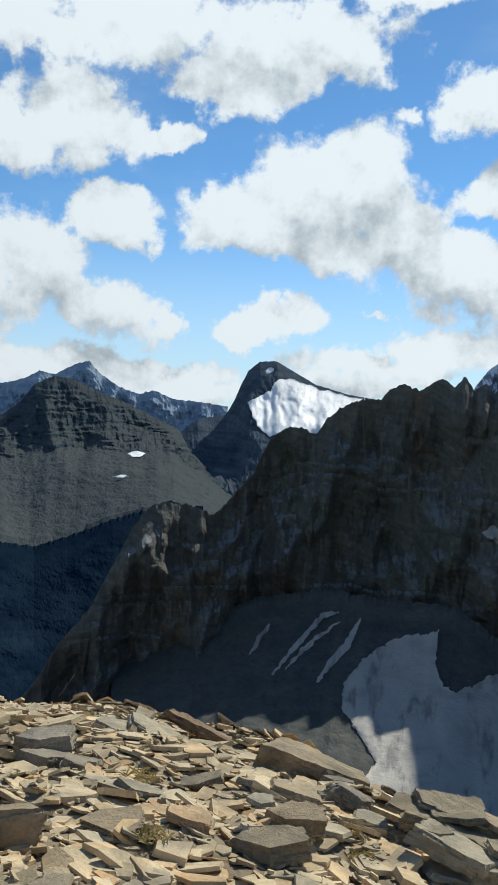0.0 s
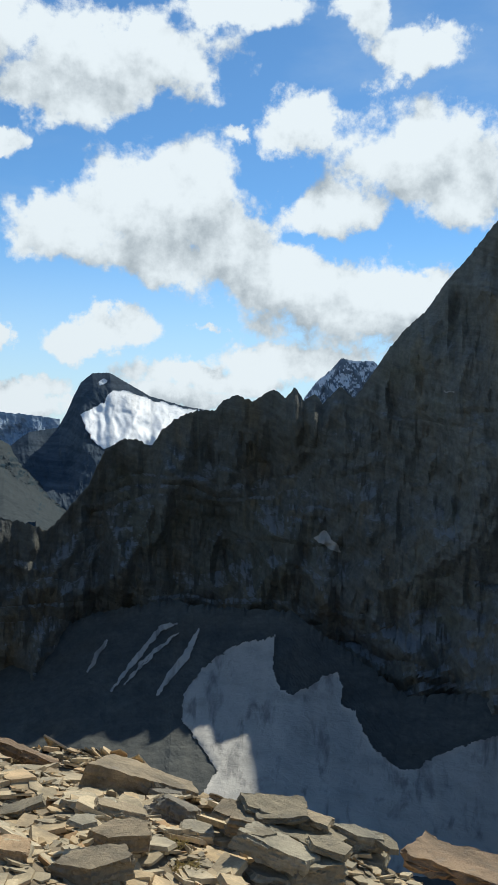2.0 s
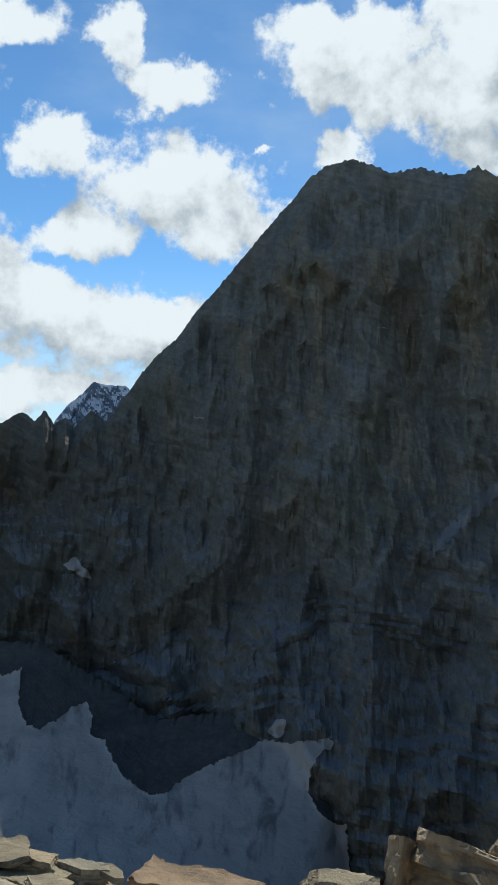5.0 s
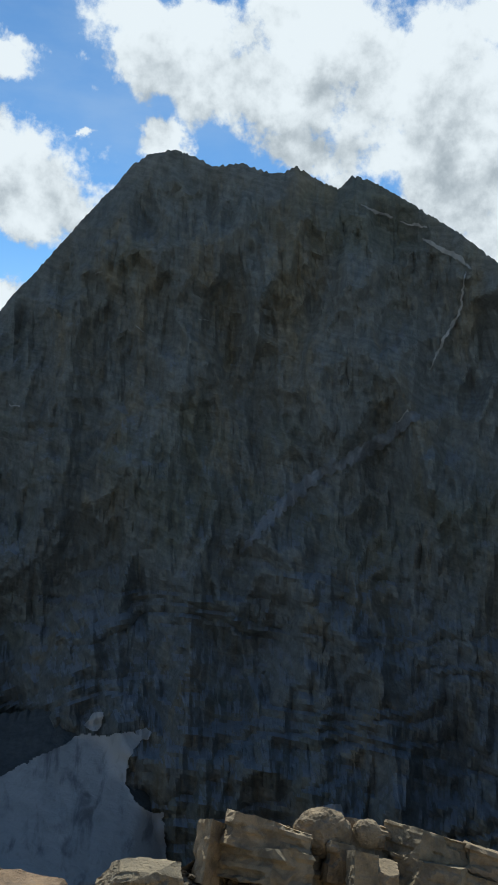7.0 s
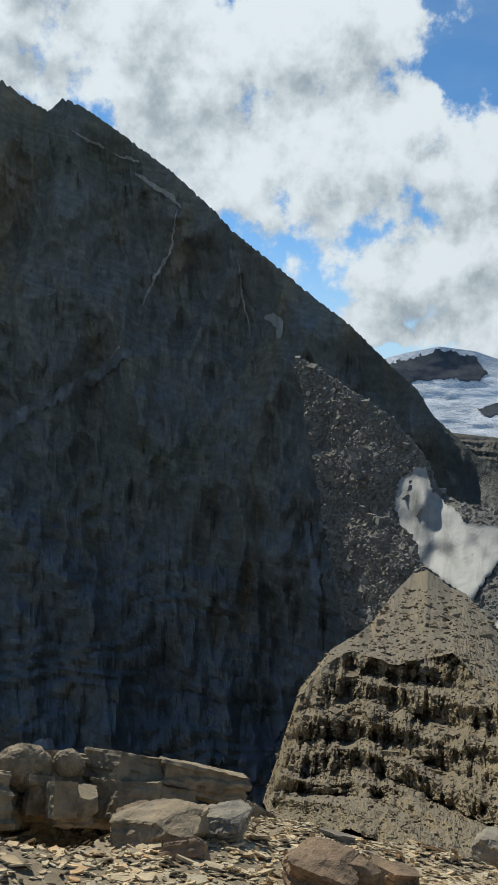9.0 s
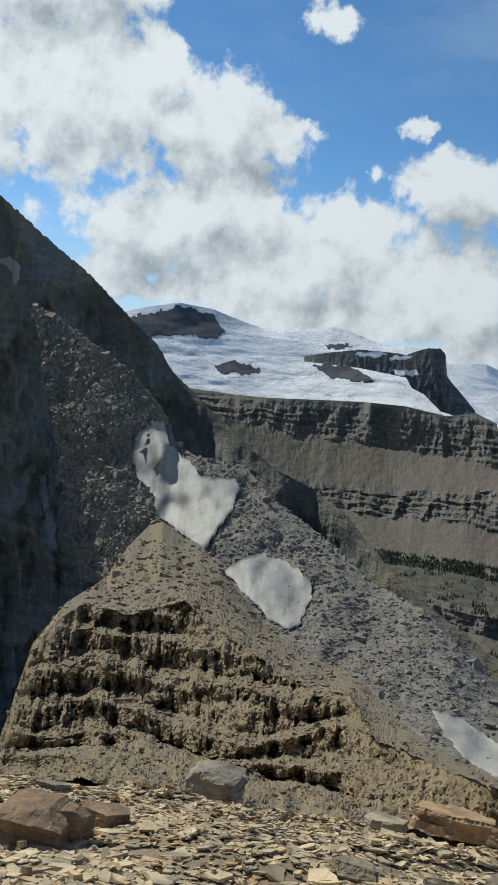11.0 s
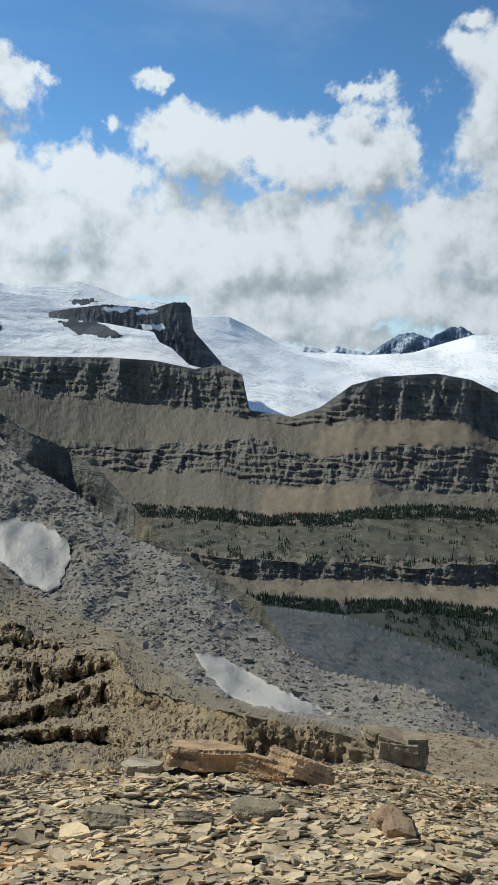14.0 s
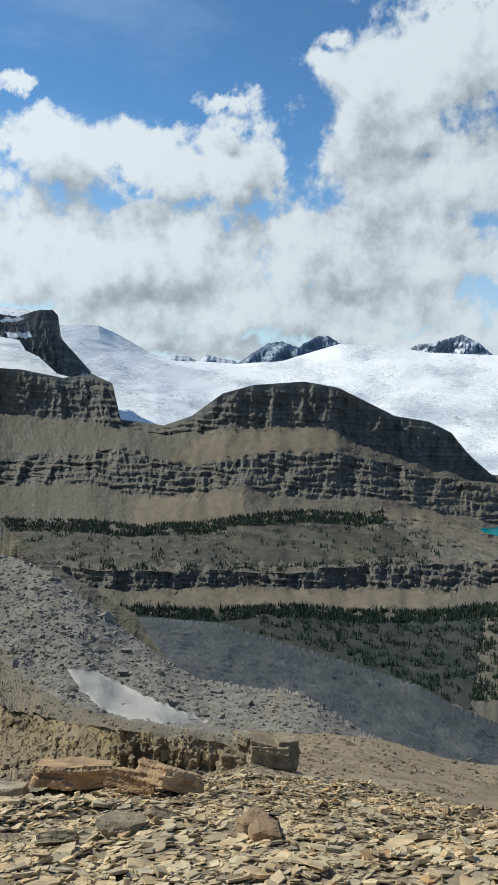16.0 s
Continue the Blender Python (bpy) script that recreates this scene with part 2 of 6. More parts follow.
def rock_face(n, p):
    """Dark limestone: upright streaks, thin tilted beds, brown weathered stains, rubble where it lies flat."""
    upright = n.vec("MULTIPLY", p, (1, 1, 0.14))
    f1, _ = n.noise(n.vec("MULTIPLY", p, (1, 1, 0.3)), 0.03, 7.0, 0.66, distort=0.5)
    f2, _ = n.noise(upright, 0.017, 5.0, 0.6)
    f3, _ = n.noise(p, 0.0065, 5.0, 0.6)
    f4, _ = n.noise(p, 0.11, 6.0, 0.7)
    tilted = n.vec("DOT_PRODUCT", p, (0.05, -0.03, 0.17))
    line = n.add("ShaderNodeCombineXYZ")
    n.put(line.inputs[2], n.math("ADD", tilted, n.math("MULTIPLY", f3, 9.0)))
    band, _ = n.noise(line.outputs[0], 1.0, 4.0, 0.65)
    col = n.mix(n.ramp(f1, 0.30, 0.70), (0.140, 0.147, 0.148), (0.186, 0.190, 0.188))
    col = n.mix(n.math("MULTIPLY", n.ramp(f2, 0.50, 0.70), 0.75), col, (0.205, 0.172, 0.122))
    col = n.mix(n.math("MULTIPLY", n.ramp(f3, 0.52, 0.66), 0.6), col, (0.128, 0.134, 0.112))
    col = n.mix(1.0, col, n.mix(n.ramp(band, 0.38, 0.62), (0.88, 0.885, 0.89), (1.10, 1.10, 1.08)), "MULTIPLY")
    col = n.mix(1.0, col, n.mix(n.ramp(f4, 0.3, 0.7), (0.78, 0.78, 0.79), (1.22, 1.22, 1.2)), "MULTIPLY")
    up = n.add("ShaderNodeSeparateXYZ")
    n.put(up.inputs[0], n.add("ShaderNodeNewGeometry").outputs["True Normal"])
    side = n.add("ShaderNodeSeparateXYZ")
    n.put(side.inputs[0], p)
    # tone by x: darker and browner at low x, paler at high x
    bed = n.ramp(n.math("ADD", side.outputs[0], n.math("MULTIPLY", n.math("SUBTRACT", f3, 0.5), 400.0)), 180.0, 560.0)
    col = n.mix(1.0, col, n.mix(bed, (0.70, 0.67, 0.59), (1.13, 1.09, 0.98)), "MULTIPLY")
    flat = n.ramp(n.math("ADD", up.outputs[2], n.math("MULTIPLY", n.math("SUBTRACT", f1, 0.5), 0.4)), 0.72, 0.92)
    col = n.mix(n.math("MULTIPLY", flat, 0.8), col, n.mix(f4, (0.17, 0.175, 0.18), (0.27, 0.275, 0.28)))
    return col, n.math("ADD", n.math("ADD", f1, f4), n.math("MULTIPLY", band, 0.7))


LIMESTONE = material("dark_limestone", rock_face, 0.9, 0.6, 4.0)
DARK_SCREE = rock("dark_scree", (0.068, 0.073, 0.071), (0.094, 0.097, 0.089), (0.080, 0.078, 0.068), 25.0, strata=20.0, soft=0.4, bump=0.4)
# blue haze of distance is mixed into these far rock colours
HAZED_SLATE = rock("hazed_slate", (0.24, 0.32, 0.43), (0.30, 0.37, 0.46), (0.29, 0.34, 0.41), 160.0, strata=60.0, bump=0.12, soft=0.5)
ALPINE = rock("hazed_snowy_slate", (0.13, 0.175, 0.24), (0.20, 0.24, 0.30), (0.2, 0.22, 0.25), 160.0, strata=60.0, bump=0.12, soft=0.5, loose=(0.72, 0.75, 0.8), lie=(0.42, 0.60))
# brown stone with the haze over it tinted into the colours
MOOR = rock("hazed_brown_mountain", (0.039, 0.063, 0.084), (0.069, 0.088, 0.098), (0.039, 0.063, 0.084), 90.0, strata=22.0, bump=0.25, soft=0.5, spec=0.0, loose=(0.081, 0.092, 0.094), lie=(0.62, 0.85))
# far rock again, its blue standing for the haze in front of it
BARE = rock("hazed_bare_rock", (0.128, 0.184, 0.270), (0.200, 0.255, 0.333), (0.176, 0.221, 0.288), 120.0, strata=50.0, bump=0.12, soft=0.5, loose=(0.62, 0.66, 0.70), lie=(0.62, 0.80))
DARK_SLATE = rock("dark_slate", (0.062, 0.085, 0.112), (0.112, 0.135, 0.163), (0.075, 0.098, 0.125), 120.0, strata=40.0, bump=0.15, soft=0.6, spec=0.0)
TERRACE = rock("terraced_rock", (0.118, 0.124, 0.124), (0.168, 0.164, 0.150), (0.172, 0.150, 0.112), 60.0, strata=8.0, soft=0.8, loose=(0.135, 0.119, 0.092), lie=(0.55, 0.80), bump=0.3, grit=0.7)
GRAVEL = rock("grey_gravel", (0.058, 0.064, 0.066), (0.088, 0.092, 0.092), (0.052, 0.058, 0.058), 60.0, bump=0.3, grit=0.9)
SCRUB = rock("bench_scrub", (0.058, 0.060, 0.048), (0.090, 0.086, 0.066), (0.066, 0.062, 0.046), 50.0, strata=6.0, bump=0.2)
MEADOW = rock("dark_valley_scrub", (0.030, 0.036, 0.030), (0.055, 0.056, 0.045), (0.026, 0.034, 0.028), 60.0, bump=0.2)
SCREE_TAN = rock("tan_scree", (0.158, 0.130, 0.092), (0.196, 0.162, 0.114), (0.150, 0.130, 0.098), 60.0, bump=0.15)
GREY_SCREE = rock("grey_scree", (0.183, 0.191, 0.195), (0.234, 0.238, 0.242), (0.195, 0.199, 0.195), 14.0, bump=0.2)
BROWN = rock("brown_ledge_rock", (0.200, 0.156, 0.090), (0.305, 0.240, 0.142), (0.290, 0.228, 0.142), 2.2, strata=0.5, loose=(0.200, 0.166, 0.116), lie=(0.62, 0.88))
TALUS = rock("grey_talus", (0.152, 0.140, 0.120), (0.238, 0.218, 0.188), (0.198, 0.170, 0.132), 5.0)
TOWER_ROCK = rock("tower_rock", (0.075, 0.082, 0.092), (0.13, 0.132, 0.138), (0.10, 0.10, 0.10), 60.0, strata=30.0, bump=0.25, loose=(0.6, 0.62, 0.65), lie=(0.78, 0.9))
# dark firs, with cloud shadow and blue haze put into the colour too
WOODS = rock("shaded_hazy_woods", (0.007, 0.016, 0.031), (0.014, 0.027, 0.044), (0.010, 0.022, 0.037), 90.0, bump=0.1, spec=0.0)
SNOW = snow("old_snow", (0.90, 0.90, 0.90), (0.80, 0.81, 0.83), 60.0, 0.25)


def firn(n, p):
    """Icefield snow: bright firn, greyer old ice in patches, fine curved crevasses."""
    f1, _ = n.noise(p, 0.0035, 5.0, 0.55)
    f2, _ = n.noise(n.vec("MULTIPLY", p, (1, 1, 5)), 0.0075, 4.0, 0.5, distort=0.8)
    f3, _ = n.noise(n.vec("MULTIPLY", p, (1, 1, 4)), 0.03, 4.0, 0.6)
    col = n.mix(n.ramp(f1, 0.48, 0.70), (0.95, 0.95, 0.94), (0.60, 0.63, 0.67))
    ring = n.math("FRACT", n.math("MULTIPLY", f2, 16.0))
    crack = n.math("MULTIPLY", n.ramp(ring, 0.0, 0.3, 1.0, 0.0), n.ramp(f1, 0.38, 0.52))
    col = n.mix(n.math("MULTIPLY", crack, 0.8), col, (0.24, 0.28, 0.33))
    col = n.mix(n.math("MULTIPLY", n.ramp(f3, 0.52, 0.70), 0.3), col, (0.58, 0.61, 0.64))
    return col, n.math("ADD", f3, n.math("MULTIPLY", crack, -0.6))


FIRN = material("icefield_snow", firn, 0.6, 0.4, 10.0, 0.3)
SERAC = snow("crevassed_snow", (0.88, 0.88, 0.88), (0.72, 0.74, 0.77), 50.0, 0.3, 0.3)
ISLAND = rock("bare_island_rock", (0.07, 0.078, 0.09), (0.12, 0.124, 0.132), (0.09, 0.092, 0.096), 50.0, bump=0.2)
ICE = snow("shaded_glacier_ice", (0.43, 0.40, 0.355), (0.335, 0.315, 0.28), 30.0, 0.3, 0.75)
DIRTY = snow("dirty_snow", (0.34, 0.325, 0.295), (0.255, 0.243, 0.22), 8.0, 0.6, 0.6)


def shale(name, tones, bump=0.5):
    """Shale and loose stone: each piece takes its own tone, with grain, bedding and specks of lichen."""
    def build(n, p):
        geo = n.add("ShaderNodeNewGeometry").outputs["Random Per Island"]
        own = n.add("ShaderNodeObjectInfo").outputs["Random"]
        pick = n.math("FRACT", n.math("ADD", geo, own))
        f1, _ = n.noise(p, 9.0, 5.0, 0.6)
        f2, _ = n.noise(p, 70.0, 6.0, 0.65)
        f3, _ = n.noise(n.vec("MULTIPLY", p, (3, 3, 40)), 1.5, 4.0, 0.6)
        f4, _ = n.noise(p, 0.8, 3.0, 0.5)
        ramp = n.add("ShaderNodeValToRGB")
        ramp.color_ramp.interpolation = "LINEAR"
        while len(ramp.color_ramp.elements) < len(tones):
            ramp.color_ramp.elements.new(0.5)
        for k, (e, c) in enumerate(zip(ramp.color_ramp.elements, tones)):
            e.position, e.color = k / (len(tones) - 1), (*c, 1.0)
        mixed = n.math("ADD", pick, n.math("MULTIPLY", n.math("SUBTRACT", f4, 0.5), 0.5), clamp=True)
        n.put(ramp.inputs[0], mixed)
        col = n.mix(1.0, ramp.outputs[0], n.mix(f2, (0.68, 0.68, 0.69), (1.27, 1.27, 1.25)), "MULTIPLY")
        f5, _ = n.noise(p, 3.5, 5.0, 0.65, distort=0.4)
        col = n.mix(1.0, col, n.mix(n.ramp(f5, 0.3, 0.7), (0.62, 0.63, 0.64), (1.35, 1.33, 1.28)), "MULTIPLY")
        col = n.mix(n.math("MULTIPLY", n.ramp(f1, 0.55, 0.75), 0.45), col, (0.22, 0.20, 0.165))
        col = n.mix(n.math("MULTIPLY", n.ramp(f3, 0.58, 0.75), 0.35), col, (0.16, 0.14, 0.11))
        return col, n.math("ADD", n.math("MULTIPLY", f3, 0.8), n.math("ADD", f1, f2))
    return material(name, build, 0.85, bump, 0.012, 0.3)


SHALE = shale("shale", [(0.545, 0.401, 0.232), (0.452, 0.378, 0.261), (0.585, 0.454, 0.276), (0.349, 0.291, 0.200), (0.514, 0.369, 0.203), (0.472, 0.397, 0.276), (0.564, 0.439, 0.272), (0.472, 0.291, 0.142)])
TAN_STONE = shale("tan_stone", [(0.270, 0.207, 0.132), (0.315, 0.248, 0.161)], 0.8)
PALE_STONE = shale("pale_stone", [(0.360, 0.310, 0.221), (0.387, 0.333, 0.241)], 0.8)
OLIVE_STONE = shale("olive_stone", [(0.243, 0.200, 0.133), (0.288, 0.239, 0.161)], 0.8)
GREY_STONE = shale("grey_stone", [(0.235, 0.200, 0.152), (0.290, 0.250, 0.190)], 0.8)
RUST_STONE = shale("rust_stone", [(0.236, 0.158, 0.096), (0.270, 0.186, 0.114)], 0.8)
ORANGE_STONE = shale("orange_stone", [(0.400, 0.262, 0.142), (0.425, 0.290, 0.165)], 0.8)
BROWN_BLOCK = shale("brown_block", [(0.17, 0.13, 0.08), (0.25, 0.195, 0.125), (0.21, 0.16, 0.10)])
TALUS_BLOCK = shale("talus_block", [(0.135, 0.126, 0.112), (0.262, 0.247, 0.218), (0.188, 0.173, 0.152), (0.240, 0.208, 0.165)])
FIR = material("fir_needles", lambda n, p: (n.mix(n.noise(p, 0.15, 3.0)[0], (0.018, 0.032, 0.022), (0.040, 0.060, 0.035)), None), 0.9)
GRASS = material("dry_grass", lambda n, p: (n.mix(n.noise(p, 25.0, 3.0)[0], (0.38, 0.31, 0.13), (0.56, 0.46, 0.22)), None), 0.8)
WATER = material("glacier_water", lambda n, p: (n.mix(n.noise(p, 0.02, 3.0)[0], (0.010, 0.20, 0.20), (0.015, 0.25, 0.24)), None), 0.25, spec=0.5)


# ---- building ground and mountains ----
RNG = np.random.default_rng(7)
PERM = np.concatenate([RNG.permutation(256)] * 3)
GRAD = RNG.normal(size=(256, 3))
GRAD /= np.linalg.norm(GRAD, axis=1, keepdims=True)


def grain(p):
    """Gradient noise, about -1 to 1, at the rows of p."""
    i = np.floor(p).astype(int)
    f = p - i
    i &= 255
    u = f * f * f * (f * (f * 6 - 15) + 10)
    total = np.zeros(len(p))
    for dx in (0, 1):
        for dy in (0, 1):
            for dz in (0, 1):
                g = GRAD[PERM[PERM[PERM[i[:, 0] + dx] + i[:, 1] + dy] + i[:, 2] + dz]]
                w = (u[:, 0] if dx else 1 - u[:, 0]) * (u[:, 1] if dy else 1 - u[:, 1]) * (u[:, 2] if dz else 1 - u[:, 2])
                total += w * ((f - (dx, dy, dz)) * g).sum(1)
    return total * 1.6


def fractal(p, octaves=5, ridged=False, gain=0.5):
    total, size = np.zeros(len(p)), 1.0
    for k in range(octaves):
        v = grain(p * 2.03 ** k + 17.3 * k)
        total += size * ((1 - 2 * np.abs(v)) if ridged else v)
        size *= gain
    return total


def mesh(name, verts, faces, mat, smooth=False, parent=None):
    me = bpy.data.meshes.new(name)
    me.from_pydata(verts, [], faces)
    me.materials.append(mat)
    if smooth:
        me.shade_smooth()
    ob = new(name, me)
    ob.parent = parent
    return ob


def grid_faces(nv, nu):
    k = np.arange(nv * nu).reshape(nv, nu)
    return np.stack([k[:-1, :-1], k[1:, :-1], k[1:, 1:], k[:-1, 1:]], -1).reshape(-1, 4)


def resample(line, nu):
    """A line of (azimuth, distance, elevation) at nu even steps of azimuth."""
    a = np.array(line, float)
    a[:, 0] = np.maximum.accumulate(a[:, 0] + 1e-4 * np.arange(len(a)))
    t = np.linspace(a[0, 0], a[-1, 0], nu)
    return np.stack([t] + [np.interp(t, a[:, 0], a[:, k]) for k in (1, 2)], 1)


def places(a):
    r = np.radians(a)
    return np.stack([a[..., 1] * np.sin(r[..., 0]), a[..., 1] * np.cos(r[..., 0]), a[..., 1] * np.tan(r[..., 2])], -1)


def loft(name, lines, nu, steps, mat, relief=(), back=0.0, base=-480.0, smooth=False, pin=2.5, ledge=None, jag=0.0, rough=None, stepped=None, wander=0.0, bumps=(), blocks=(), calm=None):
    """A slope through lines of (azimuth, distance, elevation) from its crest down.
    relief: rows of (share of the distance, degrees across, degrees high, octaves, ridged).
    back: how far the far side runs out behind the crest, and base: the height to which it falls (one, or rows of azimuth and height); ledge: (share, degrees, waviness) of level ledges, at a share of 1 with upright risers; jag: degrees of roughness along the crest.
    rough, stepped: how strong relief and ledges are, stretch by stretch down the slope; wander: degrees by which the lower lines wander.
    bumps: rows of (share of the distance, radians across, octaves, ridged) of relief square to the slope; blocks: rows of (share, degrees wide, degrees high) of split blocks;
    calm: (azimuth, azimuth, factor) over which the relief fades."""
    rows = [resample(l, nu) for l in lines]
    for k, r in enumerate(rows):
        q = np.stack([r[:, 0] / 1.6, 0 * r[:, 0] + 5.1 * k, 0 * r[:, 0]], 1)
        if k:
            r[:, 2] += wander * fractal(q, 2)
    teeth = jag * fractal(np.stack([rows[0][:, 0] * 3.7, 0 * rows[0][:, 0], 0 * rows[0][:, 0]], 1), 4, gain=0.6)
    n = len(rows) - 1
    rough, stepped = rough or [1.0] * n, stepped or [1.0] * n
    grid, vv, ro, st = [], [], [], []
    for k in range(n):
        m = steps[k]
        for j in range(m + (k == n - 1)):
            t = j / m
            grid.append(rows[k] * (1 - t) + rows[k + 1] * t)
            vv.append((k + t) / n)
            ro.append(rough[k])
            st.append(stepped[k])
    pol = np.array(grid)
    nv = len(pol)
    drop = np.clip((pol[:1, :, 2] - pol[..., 2]) / max(0.3, 2.5 * jag), 0, 1)
    pol[..., 2] += teeth[None] * (1 - drop)
    box = np.ones(5) / 5
    ro = np.convolve(np.pad(ro, 2, "edge"), box, "valid")[:, None]
    st = np.convolve(np.pad(st, 2, "edge"), box, "valid")[:, None]
    env = np.clip((pol[:1, :, 2] - pol[..., 2]) / pin, 0.05, 1.0)
    shift = np.zeros((nv, nu))
    for share, wide, high, octaves, ridged in relief:
        q = np.stack([pol[..., 0] / wide, pol[..., 2] / high, 0 * pol[..., 0] + 3.7 * wide], -1).reshape(-1, 3)
        f = fractal(q, octaves, ridged).reshape(nv, nu)
        shift += share * (f - f.mean() - 0.4 * f.std()) * ro
    if ledge:
        share, tall, wave = ledge
        q = np.stack([pol[..., 0] / (tall * 6), pol[..., 2] / (tall * 3), 0 * pol[..., 0]], -1).reshape(-1, 3)
        e = pol[..., 2] / tall + wave * fractal(q, 4).reshape(nv, nu)
        saw = e - np.floor(e)
        cut = 0.62
        out = np.where(saw < cut, 0.5 - saw / cut, (saw - cut) / (1 - cut) - 0.5)
        run = np.abs(np.gradient(pol[..., 1], axis=0) / (np.abs(np.gradient(pol[..., 2], axis=0)) + 1e-4))
        bed = grain(np.stack([pol[..., 0] / (tall * 4), np.floor(e) * 7.7, 0 * e], -1).reshape(-1, 3)).reshape(nv, nu)
        shift -= share * tall * run / pol[..., 1] * out * np.clip(0.8 + 0.6 * bed, 0.2, 1.0) * st
    for share, wide, high in blocks:
        q = np.stack([pol[..., 0] / (wide * 2.5), pol[..., 2] / (high * 2.5), 0 * pol[..., 0] + 9.1], -1).reshape(-1, 3)
        v = pol[..., 2] / high + 1.1 * fractal(q, 3).reshape(nv, nu)
        row = np.floor(v).astype(int)
        u = pol[..., 0] / wide + 0.7 * fractal(q + 5.5, 3).reshape(nv, nu) + 0.37 * PERM[row & 255]
        col = np.floor(u).astype(int)
        shift += share * (PERM[(PERM[col & 255] + row) & 255] / 255 - 0.6) * st
    if calm:
        shift *= np.interp(pol[..., 0], calm[:2], (1.0, calm[2]))
    p = places(pol) * (1 - shift * env)[..., None]
    if bumps:
        nrm = np.cross(np.gradient(p, axis=1), np.gradient(p, axis=0))
        nrm /= np.linalg.norm(nrm, axis=-1, keepdims=True) + 1e-9
        nrm *= np.where((nrm * p).sum(-1, keepdims=True) > 0, -1.0, 1.0)
        r = np.maximum(pol[..., 1], 1.0)
        place = np.stack([np.radians(pol[..., 0]), np.log(r), p[..., 2] / r], -1).reshape(-1, 3)
        rise = sum(share * fractal(place / across, octaves, ridged).reshape(nv, nu) for share, across, octaves, ridged in bumps)
        p = p + nrm * (rise * r * np.sqrt(env))[..., None]
    if back:
        crest, behind = p[0], []
        deep = np.interp(rows[0][:, 0], *zip(*base)) if isinstance(base, list) else base
        lvl = crest.copy()
        lvl[:, 2] = 0
        lvl /= np.linalg.norm(lvl, axis=1, keepdims=True)
        for j in range(14, 0, -1):
            t = j / 14
            b = crest + lvl * (back * t)
            b[:, 2] = crest[:, 2] * (1 - t) + np.minimum(deep, crest[:, 2] - 0.08 * back) * t + np.minimum(0, deep) * 0.05 * np.abs(grain(b / (back * 0.25))) * math.sin(math.pi * t)
            behind.append(b)
        p = np.concatenate([np.array(behind), p])
        nv = len(p)
    return mesh(name, p.reshape(-1, 3), grid_faces(nv, nu), mat, smooth)


def between(top, foot, out, down, n=140, blur=1):
    """A line between two others: out and down are the shares of the way in distance and elevation; blur evens it out over that many steps."""
    a, b = resample(top, n), resample(foot, n)
    m = a + (b - a) * np.array([0.5, out, down])
    if blur > 1:
        for k in (1, 2):
            m[:, k] = np.convolve(np.pad(m[:, k], blur // 2, "edge"), np.ones(blur) / blur, "valid")[:n]
    return [tuple(r) for r in m]


def inside(poly, a, e):
    poly = np.array(poly)
    hit = np.zeros(len(a), bool)
    for (x0, y0), (x1, y1) in zip(poly, np.roll(poly, -1, 0)):
        c = (y0 > e) != (y1 > e)
        hit ^= c & (a < (x1 - x0) * (e - y0) / (y1 - y0 + 1e-12) + x0)
    return hit


SURFACES = {}


def surface(ob):
    """The search tree of an object's faces, made once."""
    if ob.name not in SURFACES:
        me = ob.data
        co = np.empty(3 * len(me.vertices))
        me.vertices.foreach_get("co", co)
        fv = np.empty(4 * len(me.polygons), int)
        me.polygons.foreach_get("vertices", fv)
        SURFACES[ob.name] = BVHTree.FromPolygons(co.reshape(-1, 3).tolist(), fv.reshape(-1, 4).tolist())
    return SURFACES[ob.name]


